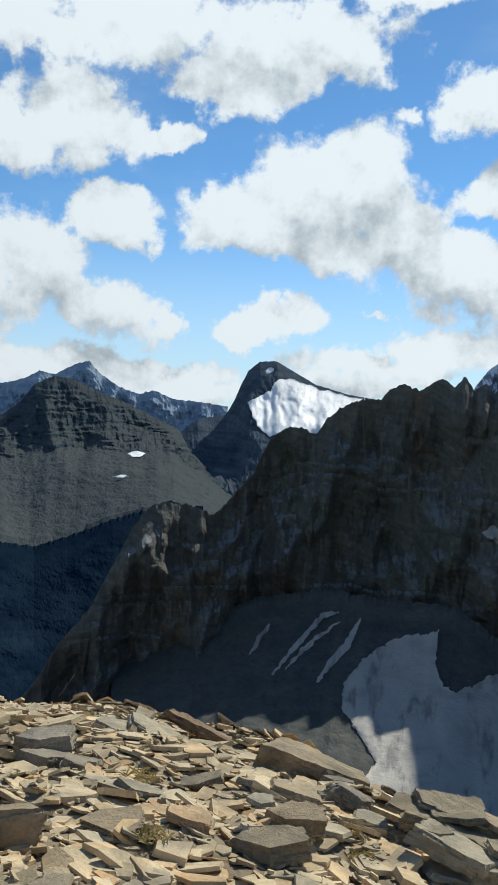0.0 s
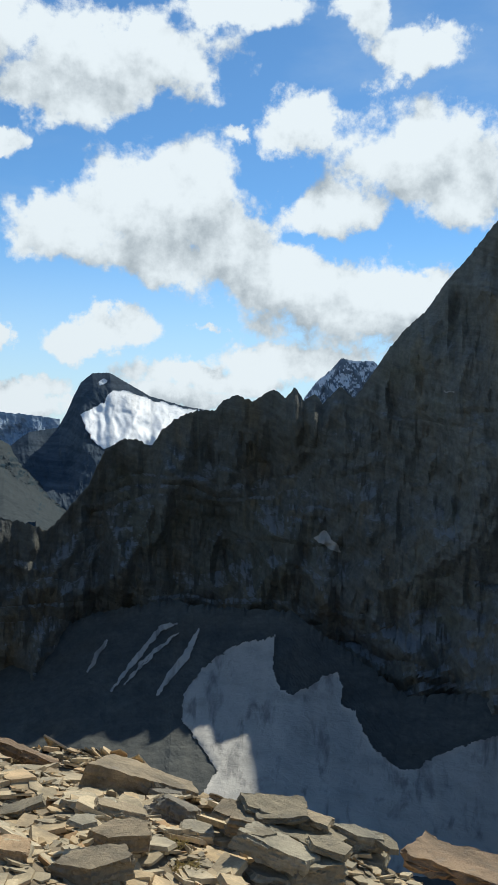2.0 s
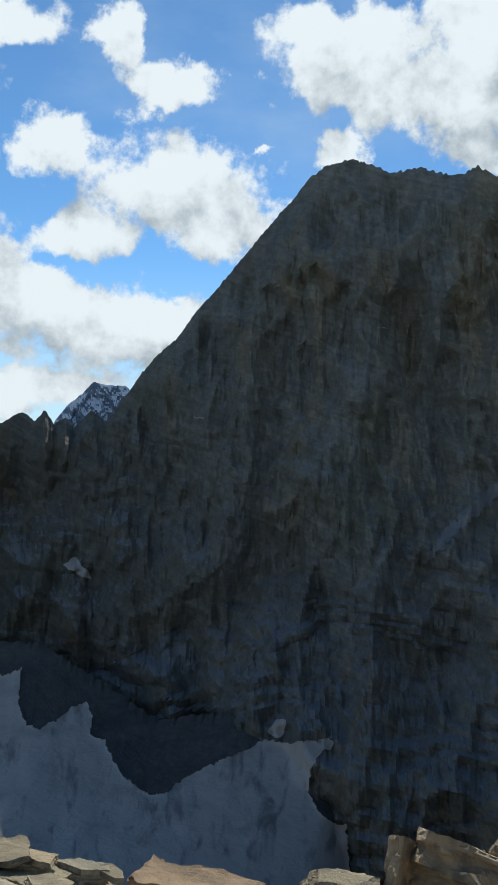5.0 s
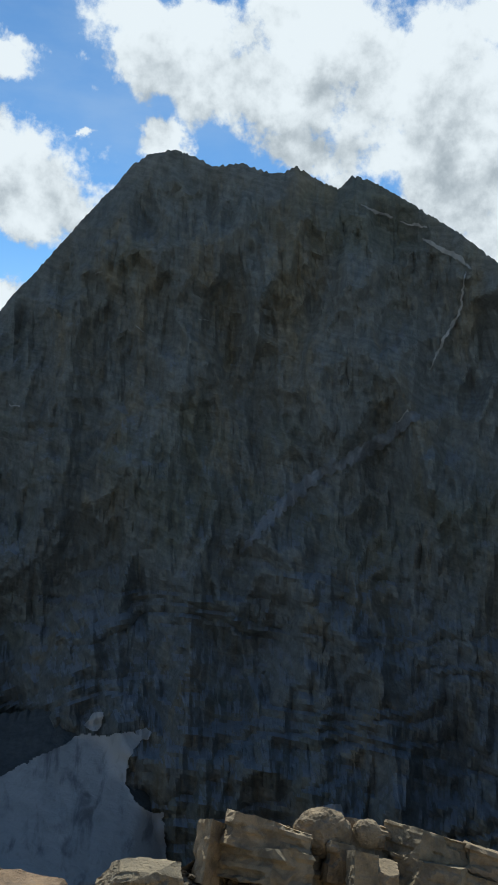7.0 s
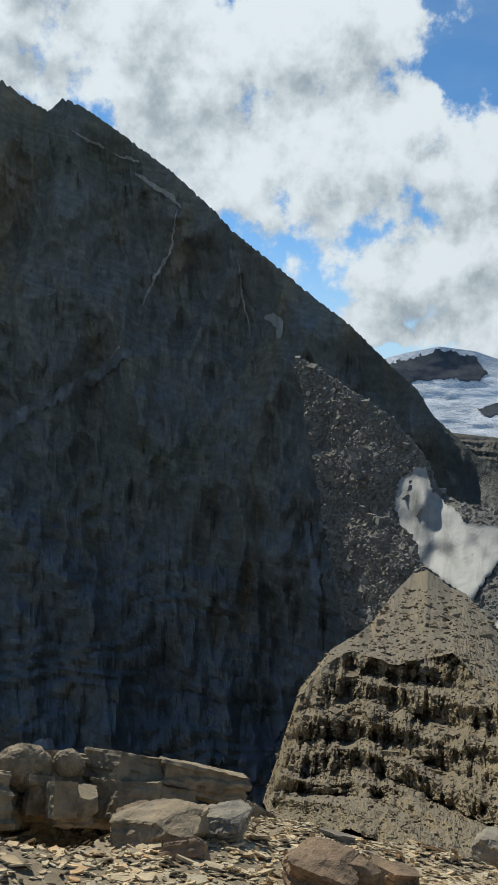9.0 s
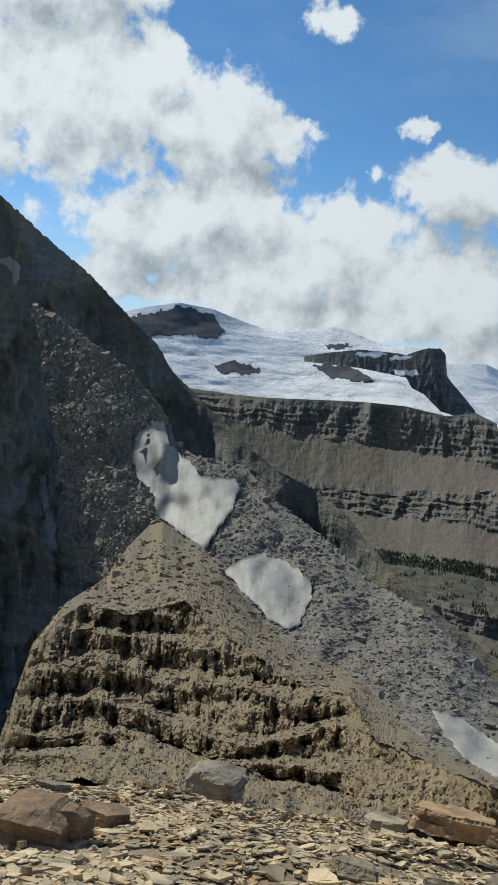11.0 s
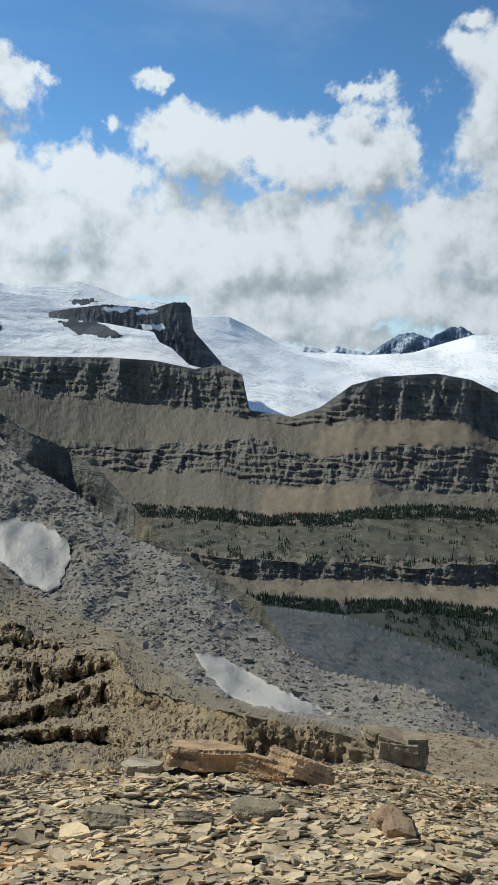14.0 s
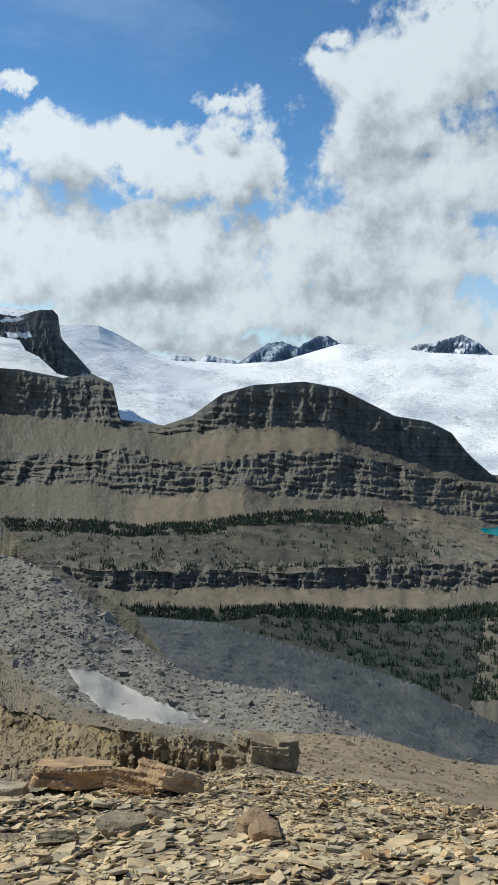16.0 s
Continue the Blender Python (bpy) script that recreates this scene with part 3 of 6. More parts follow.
def drape(name, targets, outline, mat, lift=0.006, cell=0.08, soften=6, ragged=0.15, parent=None):
    """A sheet that lies on the slopes given, within an outline of (azimuth, elevation); lift: its thickness as a share of the distance."""
    trees = [surface(ob) for ob in targets]
    o = np.array(outline)
    aa = np.arange(o[:, 0].min() - cell, o[:, 0].max() + 2 * cell, cell)
    ee = np.arange(o[:, 1].max() + cell, o[:, 1].min() - 2 * cell, -cell)
    A, E = np.meshgrid(aa, ee)
    q = np.stack([A.ravel() * 2.2, E.ravel() * 2.2, A.ravel() * 0], 1)
    wob = ragged * fractal(q, 4)
    wob2 = ragged * fractal(q + 31.7, 4)
    ok = inside(outline, A.ravel() + wob, E.ravel() + wob2).reshape(A.shape)
    D = np.full(A.shape, np.nan)
    eye = Vector((0, 0, 0))
    near = ok.copy()
    near[1:] |= ok[:-1]
    near[:-1] |= ok[1:]
    near[:, 1:] |= ok[:, :-1]
    near[:, :-1] |= ok[:, 1:]
    for i, j in zip(*np.nonzero(near)):
        w = at(A[i, j], 1.0, E[i, j]).normalized()
        best = None
        for t in trees:
            hit = t.ray_cast(eye, w)
            if hit[0] is not None and (best is None or hit[3] < best):
                best = hit[3]
        if best is not None:
            D[i, j] = best * math.cos(radians(E[i, j]))
    good = ~np.isnan(D)
    for _ in range(soften):
        s, c = np.zeros(D.shape), np.zeros(D.shape)
        d0 = np.where(good, D, 0)
        for ax, k in ((0, 1), (0, -1), (1, 1), (1, -1)):
            s += np.roll(d0, k, ax)
            c += np.roll(good, k, ax)
        D = np.where(good & (c > 0), 0.4 * d0 + 0.6 * s / np.maximum(c, 1), D)
    pol = np.stack([A, D * (1 - lift), E], -1)
    p = places(pol)
    k = np.arange(A.size).reshape(A.shape)
    f = ok[:-1, :-1] & good[:-1, :-1] & good[1:, :-1] & good[1:, 1:] & good[:-1, 1:]
    f = np.stack([k[:-1, :-1], k[1:, :-1], k[1:, 1:], k[:-1, 1:]], -1)[f]
    used = np.unique(f)
    back = np.full(A.size, -1)
    back[used] = np.arange(len(used))
    return mesh(name, p.reshape(-1, 3)[used], back[f], mat, True, parent)


# ---- the ground: one sheet from the viewer's feet to the horizon ----
G = (-1.48340, -0.19530, -0.09780, -0.01628, -0.01303, 0.00942)


def near_z(x, y):
    return G[0] + G[1] * x + G[2] * y + G[3] * x * x + G[4] * y * y + G[5] * x * y


# Where the shoulder breaks off, by azimuth: the brink is seen at these elevations.
BRINK = [(-180, -6), (-40, -15), (-16, -19.6), (-10, -20.1), (-4, -21.0), (2, -22.3), (6, -23.6), (10, -24.9), (17, -25.9), (21, -27.6), (28, -28.6), (33, -28.8), (38, -28.9), (48, -28.9), (54, -28.0), (60, -26.6), (66, -26.6), (80, -27.3), (124, -27.0), (140, -20), (180, -6)]


def brink():
    az, far = np.arange(-180, 180.1, 2.0), []
    r = np.arange(2.0, 14.0, 0.05)
    for a in az:
        el = np.degrees(np.arctan2(near_z(r * math.sin(radians(a)), r * math.cos(radians(a))), r))
        k = np.nonzero(el > np.interp(a, *np.array(BRINK, float).T))[0]
        far.append(r[k[0]] if len(k) else r[np.argmax(el)])
    far = np.array(far)
    return az, np.convolve(np.concatenate([far[-3:], far, far[:3]]), np.ones(3) / 3, "same")[3:-3]


RIM_AZ, RIM_R = brink()


def ground_z(x, y):
    """The height of the bare ground under the viewer's shoulder and out over the valley."""
    x, y = np.asarray(x, float), np.asarray(y, float)
    r = np.hypot(x, y) + 1e-6
    az = np.degrees(np.arctan2(x, y))
    rim = np.interp(az, RIM_AZ, RIM_R)
    k = np.minimum(1, rim / r)
    fall = np.interp(az, [-180, -120, -40, -20, 60, 66, 95, 108, 125, 180], [0.35, 0.35, 0.6, 1.1, 1.1, 0.75, 0.6, 0.455, 0.465, 0.35])
    z = near_z(x * k, y * k) - np.maximum(0, r - rim) * fall
    floor_ = -500 + 0 * r
    d = np.clip((z - floor_) / 60, -30, 30)
    return floor_ + 60 * np.log1p(np.exp(d))


def build_ground():
    az = np.concatenate([np.arange(-26, 132, 0.45), np.arange(132, 334.1, 3.0)])
    az[-1] = 334.0
    r = np.concatenate([[0.0, 0.25], np.geomspace(0.5, 4900, 250)])
    A, Rr = np.meshgrid(np.radians(az), r)
    x, y = Rr * np.sin(A), Rr * np.cos(A)
    z = ground_z(x, y)
    q = np.stack([x, y, 0 * x], -1).reshape(-1, 3)
    lump = 0.10 * fractal(q / 1.1, 4) * np.clip(Rr.ravel() / 2, 0.2, 1)
    lump += np.clip(Rr.ravel() - 14, 0, 200) * 0.035 * fractal(q / np.maximum(6, 0.25 * Rr.ravel())[:, None] , 4) * 0.5
    z = z + lump.reshape(z.shape)
    v = np.stack([x, y, z], -1)
    nv, nu = z.shape
    k = np.arange(nv * nu).reshape(nv, nu)
    k = np.concatenate([k, k[:, :1]], 1)
    f = np.stack([k[:-1, :-1], k[:-1, 1:], k[1:, 1:], k[1:, :-1]], -1).reshape(-1, 4)
    return tagged(mesh("ground", v.reshape(-1, 3), f, EARTH, True), "bare stony mountainside falling to a valley floor", "ground", kind="structure")


def earth(n, p):
    f1, _ = n.noise(p, 0.5, 6.0, 0.6)
    f2, _ = n.noise(p, 14.0, 6.0, 0.65)
    f3, _ = n.noise(p, 0.02, 5.0, 0.6)
    col = n.mix(n.ramp(f1, 0.35, 0.65), (0.215, 0.168, 0.108), (0.31, 0.245, 0.16))
    far = n.ramp(n.vec("LENGTH", p), 120.0, 600.0)
    low = n.mix(n.ramp(f3, 0.4, 0.6), (0.075, 0.078, 0.076), (0.115, 0.112, 0.102))
    col = n.mix(far, col, low)
    col = n.mix(1.0, col, n.mix(f2, (0.55, 0.55, 0.55), (1.4, 1.4, 1.4)), "MULTIPLY")
    return col, n.math("ADD", f1, f2)


EARTH = material("stony_earth", earth, 0.95, 0.5, 0.06)
ground = build_ground()

# ---- the dark massif across the gap ----
MASSIF_CREST = [(-18.28, 790, -25.26), (-15.52, 820, -20.22), (-13.74, 833, -18.06), (-12.67, 847, -16.32), (-10.48, 860, -13.81), (-9.04, 873, -11.02), (-7.78, 887, -8.54), (-6.67, 900, -7.07), (-5.34, 917, -6.65), (-3.58, 933, -6.99), (-2.27, 950, -7.52), (-1.44, 967, -6.72), (0.42, 983, -4.45), (1.50, 1000, -2.07), (2.64, 1006, -1.33), (3.61, 1011, -1.29), (4.60, 1017, -1.83), (5.32, 1023, -0.64), (6.25, 1029, 0.17), (7.57, 1034, 0.75), (8.90, 1040, 0.80), (9.43, 1037, 1.51), (10.36, 1033, 1.88)]
MASSIF_CREST += [(11.50, 1030, 1.50), (12.87, 1027, 2.38), (13.81, 1023, 1.76), (14.33, 1020, 2.53), (14.99, 1017, 1.61), (15.73, 1010, 2.12), (16.29, 1007, 1.44), (17.46, 1003, 2.67), (18.45, 1000, 1.81), (19.65, 992, 3.59), (20.77, 983, 5.36), (21.90, 975, 6.73), (23.03, 967, 7.71), (24.15, 958, 9.43), (25.64, 950, 11.13), (27.12, 942, 12.98), (29.32, 933, 15.66), (30.77, 925, 17.21), (31.85, 917, 18.55), (32.94, 908, 19.28), (34.68, 900, 19.71), (36.25, 900, 19.29), (37.24, 900, 18.82), (39.37, 900, 19.09)]
MASSIF_CREST += [(41.35, 890, 18.53), (42.32, 886, 18.66), (43.08, 881, 19.06), (44.48, 877, 18.25), (46.05, 872, 17.66), (46.98, 868, 18.51), (48.34, 863, 18.12), (50.67, 859, 16.94), (53.73, 854, 15.11), (54.11, 850, 14.93), (57.48, 832, 12.36), (58.49, 814, 11.33), (62.09, 796, 8.84), (64.49, 778, 7.06), (66.87, 760, 5.45), (68.48, 743, 3.99), (69.68, 726, 2.90), (71.65, 709, 1.27), (72.87, 692, -0.57), (74.03, 675, -1.45), (76.33, 640, -3.42), (77.49, 620, -4.29), (78.68, 600, -5.36), (80.65, 580, -6.66), (83.42, 560, -7.77), (85.46, 526, -8.99), (88.45, 492, -12.08), (91.42, 458, -14.35), (94.76, 424, -16.14), (97.28, 390, -17.56), (99.52, 365, -20.23), (102.01, 340, -21.50)]
MASSIF_FOOT = [(-18, 680, -24), (-8, 620, -30), (5, 600, -32), (20, 580, -32), (35, 550, -33), (50, 510, -34), (60, 560, -34), (68, 590, -33), (78, 560, -33), (90, 430, -31), (103, 320, -29)]
massif = loft("massif", [MASSIF_CREST, between(MASSIF_CREST, MASSIF_FOOT, 0.22, 0.5, 160, 7), MASSIF_FOOT], 1150, [150, 110], LIMESTONE, back=700, base=-950.0, jag=0.13, ledge=(0.45, 2.3, 2.2), calm=(64, 80, 0.5),
              relief=[(0.055, 8.0, 15.0, 4, True), (0.006, 1.4, 6.0, 4, True)], blocks=[(0.0010, 0.5, 1.2)], bumps=[(0.0012, 0.03, 5, True)])
tagged(massif, "dark limestone mountain face in shade with a jagged ridge", "mountain", kind="structure")

SHELF_ROCK = rock("shelf_rock", (0.11, 0.092, 0.065), (0.19, 0.158, 0.11), (0.15, 0.127, 0.09), 0.5, strata=0.16, loose=(0.23, 0.193, 0.135), lie=(0.55, 0.8))
BRINK_TOP = [(31.31, 9.6, -27.48), (32.96, 9.8, -26.47), (34.47, 10.0, -26.28), (35.84, 10.4, -26.97), (37.58, 11.0, -27.02), (38.00, 11.3, -25.41), (39.58, 11.6, -24.49), (41.14, 12.0, -24.63), (43.86, 12.4, -24.96), (46.18, 12.6, -25.07), (48.47, 12.8, -24.95), (51.09, 13.0, -24.39), (55.18, 13.1, -24.78), (55.48, 13.2, -25.47), (56.36, 13.2, -25.47), (58.36, 13.2, -25.76), (60.38, 13.2, -26.22), (61.29, 13.2, -26.77)]
BRINK_TOP = [(a, d + 0.5, e - 1.3) for a, d, e in BRINK_TOP]
BRINK_FOOT = [(a, d - 1.6, e - 7.5) for a, d, e in BRINK_TOP]
brink_shelf = loft("rock_shelf", [BRINK_TOP, BRINK_FOOT], 320, [90], SHELF_ROCK, back=2.5, base=-9.5, jag=0.06, pin=0.6,
                   relief=[(0.02, 3.5, 3.0, 4, False)], blocks=[(0.03, 2.6, 0.9), (0.012, 0.9, 0.35)], bumps=[(0.002, 0.01, 4, False)])
tagged(brink_shelf, "layered tan rock shelf along the brink of the shoulder", "rock shelf", kind="structure")

APRON_TOP = [(-8.87, 930, -16.56), (0.76, 930, -13.07), (6.58, 920, -12.03), (7.07, 900, -12.40), (14.67, 860, -12.82), (22.58, 760, -17.72), (28.35, 750, -17.06), (33.98, 760, -17.30), (39.76, 760, -19.79), (44.47, 780, -21.28), (48.40, 860, -23.30)]
APRON_FOOT = [(-9, 420, -31), (0, 420, -31), (10, 420, -31), (20, 420, -31), (32, 470, -32), (44, 820, -33)]
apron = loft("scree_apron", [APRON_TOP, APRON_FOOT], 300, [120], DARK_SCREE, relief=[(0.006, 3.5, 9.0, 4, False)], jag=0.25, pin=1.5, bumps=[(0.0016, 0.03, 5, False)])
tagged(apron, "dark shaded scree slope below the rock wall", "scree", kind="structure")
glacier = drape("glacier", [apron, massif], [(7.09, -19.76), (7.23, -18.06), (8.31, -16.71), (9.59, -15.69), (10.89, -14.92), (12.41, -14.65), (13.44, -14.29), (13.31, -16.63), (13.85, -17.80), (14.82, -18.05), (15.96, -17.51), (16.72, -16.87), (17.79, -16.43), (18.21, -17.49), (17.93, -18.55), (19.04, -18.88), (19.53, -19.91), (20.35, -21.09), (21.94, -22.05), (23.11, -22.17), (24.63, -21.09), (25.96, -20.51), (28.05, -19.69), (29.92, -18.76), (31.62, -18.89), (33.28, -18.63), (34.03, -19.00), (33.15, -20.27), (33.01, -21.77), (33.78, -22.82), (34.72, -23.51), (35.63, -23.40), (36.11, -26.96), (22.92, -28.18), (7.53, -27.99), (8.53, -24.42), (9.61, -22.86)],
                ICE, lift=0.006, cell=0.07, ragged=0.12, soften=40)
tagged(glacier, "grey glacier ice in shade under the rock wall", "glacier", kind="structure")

# ---- the grey moraine and the brown ledges on the near side ----
MORAINE_TOP = [(63.30, 620, 3.20), (64.60, 590, 2.60), (65.80, 570, 1.90), (67.80, 530, 0.70), (70.28, 500, -0.94), (72.36, 480, -3.12), (73.51, 470, -5.46), (74.99, 450, -6.14), (78.37, 430, -6.53), (80.38, 400, -8.52), (84.42, 370, -10.99), (87.76, 340, -13.47), (91.45, 310, -14.73), (93.59, 293, -16.44), (96.99, 277, -18.70), (99.11, 260, -20.10), (102.01, 245, -21.50), (107.39, 230, -21.91), (107.86, 215, -21.61), (110.32, 203, -22.29), (113.63, 192, -23.70), (116.06, 180, -24.44)]
MORAINE_FOOT = [(63.40, 615, 2.40), (64.00, 585, 0.60), (65.05, 540, -4.18), (66.42, 500, -10.30), (67.72, 470, -15.14), (72.02, 400, -14.80), (75.44, 345, -15.11), (81.04, 280, -19.06), (85.13, 245, -20.74), (89.72, 210, -22.65), (93.58, 180, -24.81), (97.72, 160, -25.75), (103.30, 140, -25.98), (108.65, 125, -25.99), (112.30, 120, -26.59), (116.32, 120, -27.09)]
moraine = loft("moraine", [MORAINE_TOP, MORAINE_FOOT], 600, [210], TALUS, back=45, base=[(63, 15), (68, -40), (74, -330), (120, -330)], jag=0.12,
               relief=[(0.022, 3.5, 4.0, 3, False)], bumps=[(0.0022, 0.05, 5, False), (0.0012, 0.009, 3, True)])
tagged(moraine, "grey talus and boulder ridge in sunlight", "moraine", kind="structure")

LEDGE_CREST = [(62.77, 115, -26.17), (63.77, 120, -23.09), (64.93, 130, -19.16), (66.93, 140, -16.48), (68.80, 160, -15.23), (69.53, 180, -14.61), (70.94, 200, -12.45), (72.18, 220, -11.04), (73.10, 213, -10.77), (74.65, 207, -11.74), (75.63, 200, -12.02), (77.31, 177, -13.56), (80.68, 153, -16.90), (83.10, 130, -18.39), (85.80, 122, -19.24), (87.87, 98, -19.86), (89.56, 80, -20.85), (90.86, 66, -21.84), (93.42, 46, -23.00), (95.93, 36, -23.60), (97.97, 30, -23.90), (101.61, 26.0, -24.20), (104.72, 25.0, -24.40), (108.40, 24.0, -24.70), (109.00, 23.0, -25.20), (110.67, 20.0, -26.50)]
LEDGE_EDGE = [(62.98, 110, -26.22), (64.90, 120, -19.70), (66.34, 126, -17.70), (68.30, 134, -16.50), (69.60, 128, -16.80), (71.67, 122, -17.03), (75.15, 125, -16.01), (76.83, 105, -17.32), (80.88, 85, -19.22), (83.68, 70, -20.60), (87.43, 60, -20.87), (89.35, 36, -22.90), (93.51, 24, -23.80), (98.04, 18.8, -24.30), (104.76, 18.2, -24.65), (108.40, 18.3, -24.90), (109.10, 18.3, -25.40), (110.69, 18.4, -26.70)]
LEDGE_FOOT = [(63.25, 80, -26.88), (66.47, 60, -27.30), (70.50, 40, -27.44), (74.54, 24.0, -27.62), (79.36, 15.0, -28.07), (84.06, 13.0, -28.33), (85.73, 14.0, -28.23), (91.06, 16.5, -27.90), (97.96, 17.4, -27.30), (104.25, 17.4, -27.00), (108.74, 17.6, -27.10), (111.17, 17.8, -27.30)]
ledges = loft("ledge_ridge", [LEDGE_CREST, LEDGE_EDGE, between(LEDGE_EDGE, LEDGE_FOOT, 0.45, 0.76, 160, 5), LEDGE_FOOT], 680, [30, 150, 34], BROWN, back=30, base=-160, jag=0.05, wander=0.25, calm=(84, 97, 0.4), ledge=(0.55, 2.5, 1.1),
              relief=[(0.035, 5.0, 6.0, 4, False), (0.020, 0.9, 3.2, 5, True)], rough=[0.05, 1.0, 0.5], stepped=[0.0, 1.0, 0.6], blocks=[(0.016, 0.7, 1.0), (0.008, 0.26, 0.4)], bumps=[(0.0026, 0.03, 5, False), (0.0008, 0.006, 3, False)])
tagged(ledges, "brown layered rock ridge with broken ledges in sunlight", "rock ridge", kind="structure")
for label, outline in (("dirty snow patch in a hollow of the moraine", [(70.51, -6.44), (70.80, -4.86), (71.71, -4.02), (72.48, -3.85), (72.99, -5.48), (74.43, -6.54), (75.47, -7.43), (77.60, -7.44), (78.10, -7.97), (77.76, -9.54), (76.73, -11.16), (76.06, -12.55), (75.03, -11.88), (73.17, -10.69), (72.35, -10.18), (72.27, -9.03), (71.00, -7.77)]),
                       ("pale snow patch on the moraine slope", [(77.32, -13.66), (78.72, -12.79), (80.03, -12.28), (81.61, -12.67), (82.81, -13.19), (83.64, -13.91), (83.83, -14.85), (83.07, -16.95), (82.49, -17.24), (81.09, -16.76), (79.45, -15.40)]),
                       ("long tongue of grey snow below the moraine", [(92.71, -20.86), (93.87, -20.94), (96.26, -21.75), (99.10, -22.95), (101.56, -23.65), (103.62, -24.26), (100.00, -24.40), (97.18, -24.10), (95.17, -23.51), (93.74, -22.28)])):
    tagged(drape("snow_patch", [moraine], outline, DIRTY, lift=0.010, cell=0.07, ragged=0.14, soften=40), label, "snow", "snow patches", kind="structure")

# ---- terraced plateau, icefield and far peaks ----
ICE_CREST = [(69.08, 4300, 3.17), (70.59, 4317, 3.65), (72.87, 4333, 4.18), (75.20, 4350, 3.95), (76.76, 4367, 3.47), (79.08, 4383, 2.85), (82.76, 4400, 3.36), (83.45, 4400, 3.50), (85.00, 4350, 3.13), (86.58, 4300, 2.61), (89.67, 4250, 2.47), (91.28, 4200, 1.64), (93.78, 4275, 1.79), (95.17, 4350, 1.25), (97.17, 4425, 0.25), (99.11, 4500, -0.24), (100.33, 4600, -0.17), (103.24, 4600, -0.18), (106.31, 4600, 0.21), (110.07, 4600, 1.60), (113.11, 4600, 1.70), (116.13, 4600, 1.39), (120.56, 4600, 1.47)]
PLATEAU_RIM = [(69.31, 3300, -0.29), (74.06, 3250, -1.52), (77.16, 3200, -1.69), (79.44, 3100, -1.71), (86.06, 3000, -1.40), (86.48, 2900, -1.42), (88.81, 2850, -1.44), (91.57, 2800, -1.84), (93.48, 2750, -1.46), (94.88, 2700, -2.04), (95.28, 2650, -4.41), (98.00, 2600, -4.64), (98.46, 2550, -4.69), (100.35, 2500, -3.92), (102.39, 2450, -2.25), (104.49, 2450, -1.53), (107.95, 2450, -1.08), (110.29, 2450, -1.35), (112.27, 2450, -2.18), (114.23, 2475, -3.00), (116.51, 2500, -3.21), (118.05, 2525, -3.84), (118.96, 2550, -5.02), (119.37, 2575, -6.41), (121.26, 2600, -6.38)]
ICE_FOOT = [(69.0, 3500, -5.5), (92.0, 3050, -6.5), (98.0, 2900, -6.5), (113.0, 2850, -9.5), (121.5, 2850, -9.5)]
icefield = loft("icefield", [ICE_CREST, between(ICE_CREST, ICE_FOOT, 0.12, 0.10, 140, 25), ICE_FOOT], 420, [40, 120], FIRN, smooth=True, relief=[(0.005, 5.0, 1.2, 3, False)], bumps=[(0.0007, 0.05, 4, True), (0.00012, 0.006, 2, True)])
tagged(icefield, "white icefield and glacier tongues on the plateau", "icefield", kind="structure")


# lines down the terraces: cliff foot, scree foot, second cliff, scree, bench, lowest cliff, scree, valley floor
CLIFF_FOOT = [(68.0, 3200, -2.5), (76.0, 3050, -3.2), (81.7, 2930, -4.3), (88.2, 2850, -4.2), (94.4, 2610, -4.9), (98.7, 2490, -5.4), (101.0, 2440, -4.95), (102.7, 2410, -4.5), (105.6, 2400, -4.3), (108.9, 2400, -3.95), (110.2, 2400, -4.2), (112.3, 2405, -5.15), (115.2, 2420, -5.75), (118.7, 2480, -6.4), (119.5, 2500, -6.75), (124.0, 2540, -6.9)]
SCREE_FOOT = [(68.0, 3000, -6.5), (83.4, 2700, -7.6), (88.4, 2600, -7.5), (93.6, 2460, -6.9), (95.5, 2420, -6.2), (98.2, 2330, -7.05), (100.5, 2290, -7.4), (103.8, 2270, -6.75), (105.8, 2270, -6.2), (110.4, 2280, -5.8), (113.6, 2330, -6.2), (116.9, 2380, -6.8), (124.0, 2450, -7.5)]
BANDS_FOOT = [(68.0, 2900, -8.5), (88.4, 2500, -9.1), (93.8, 2340, -8.9), (96.2, 2260, -9.5), (98.8, 2210, -9.4), (101.3, 2180, -9.2), (104.4, 2170, -8.35), (105.9, 2150, -9.1), (108.9, 2150, -9.0), (112.2, 2160, -8.8), (114.8, 2200, -8.7), (117.1, 2250, -9.1), (124.0, 2300, -9.9)]
FAN_FOOT = [(68.0, 2700, -11.2), (89.3, 2300, -11.4), (94.0, 2150, -11.4), (96.5, 2090, -11.6), (101.4, 2050, -11.25), (104.7, 2050, -10.5), (108.7, 2060, -9.95), (112.6, 2080, -9.9), (114.5, 2140, -9.35), (116.1, 2170, -9.4), (119.1, 2180, -9.9), (124.0, 2200, -10.5)]
BENCH_EDGE = [(68.0, 1900, -14.0), (89.8, 1720, -14.2), (96.0, 1620, -14.75), (101.9, 1610, -14.4), (107.6, 1620, -14.2), (110.9, 1640, -13.6), (116.1, 1660, -12.8), (119.3, 1700, -12.4), (124.0, 1750, -11.5)]
LOW_CLIFF_FOOT = [(68.0, 1880, -15.6), (89.9, 1700, -15.75), (96.0, 1600, -15.95), (102.0, 1590, -15.5), (107.7, 1600, -15.15), (111.1, 1615, -14.9), (116.0, 1630, -14.5), (119.8, 1640, -14.15), (124.0, 1650, -13.4)]
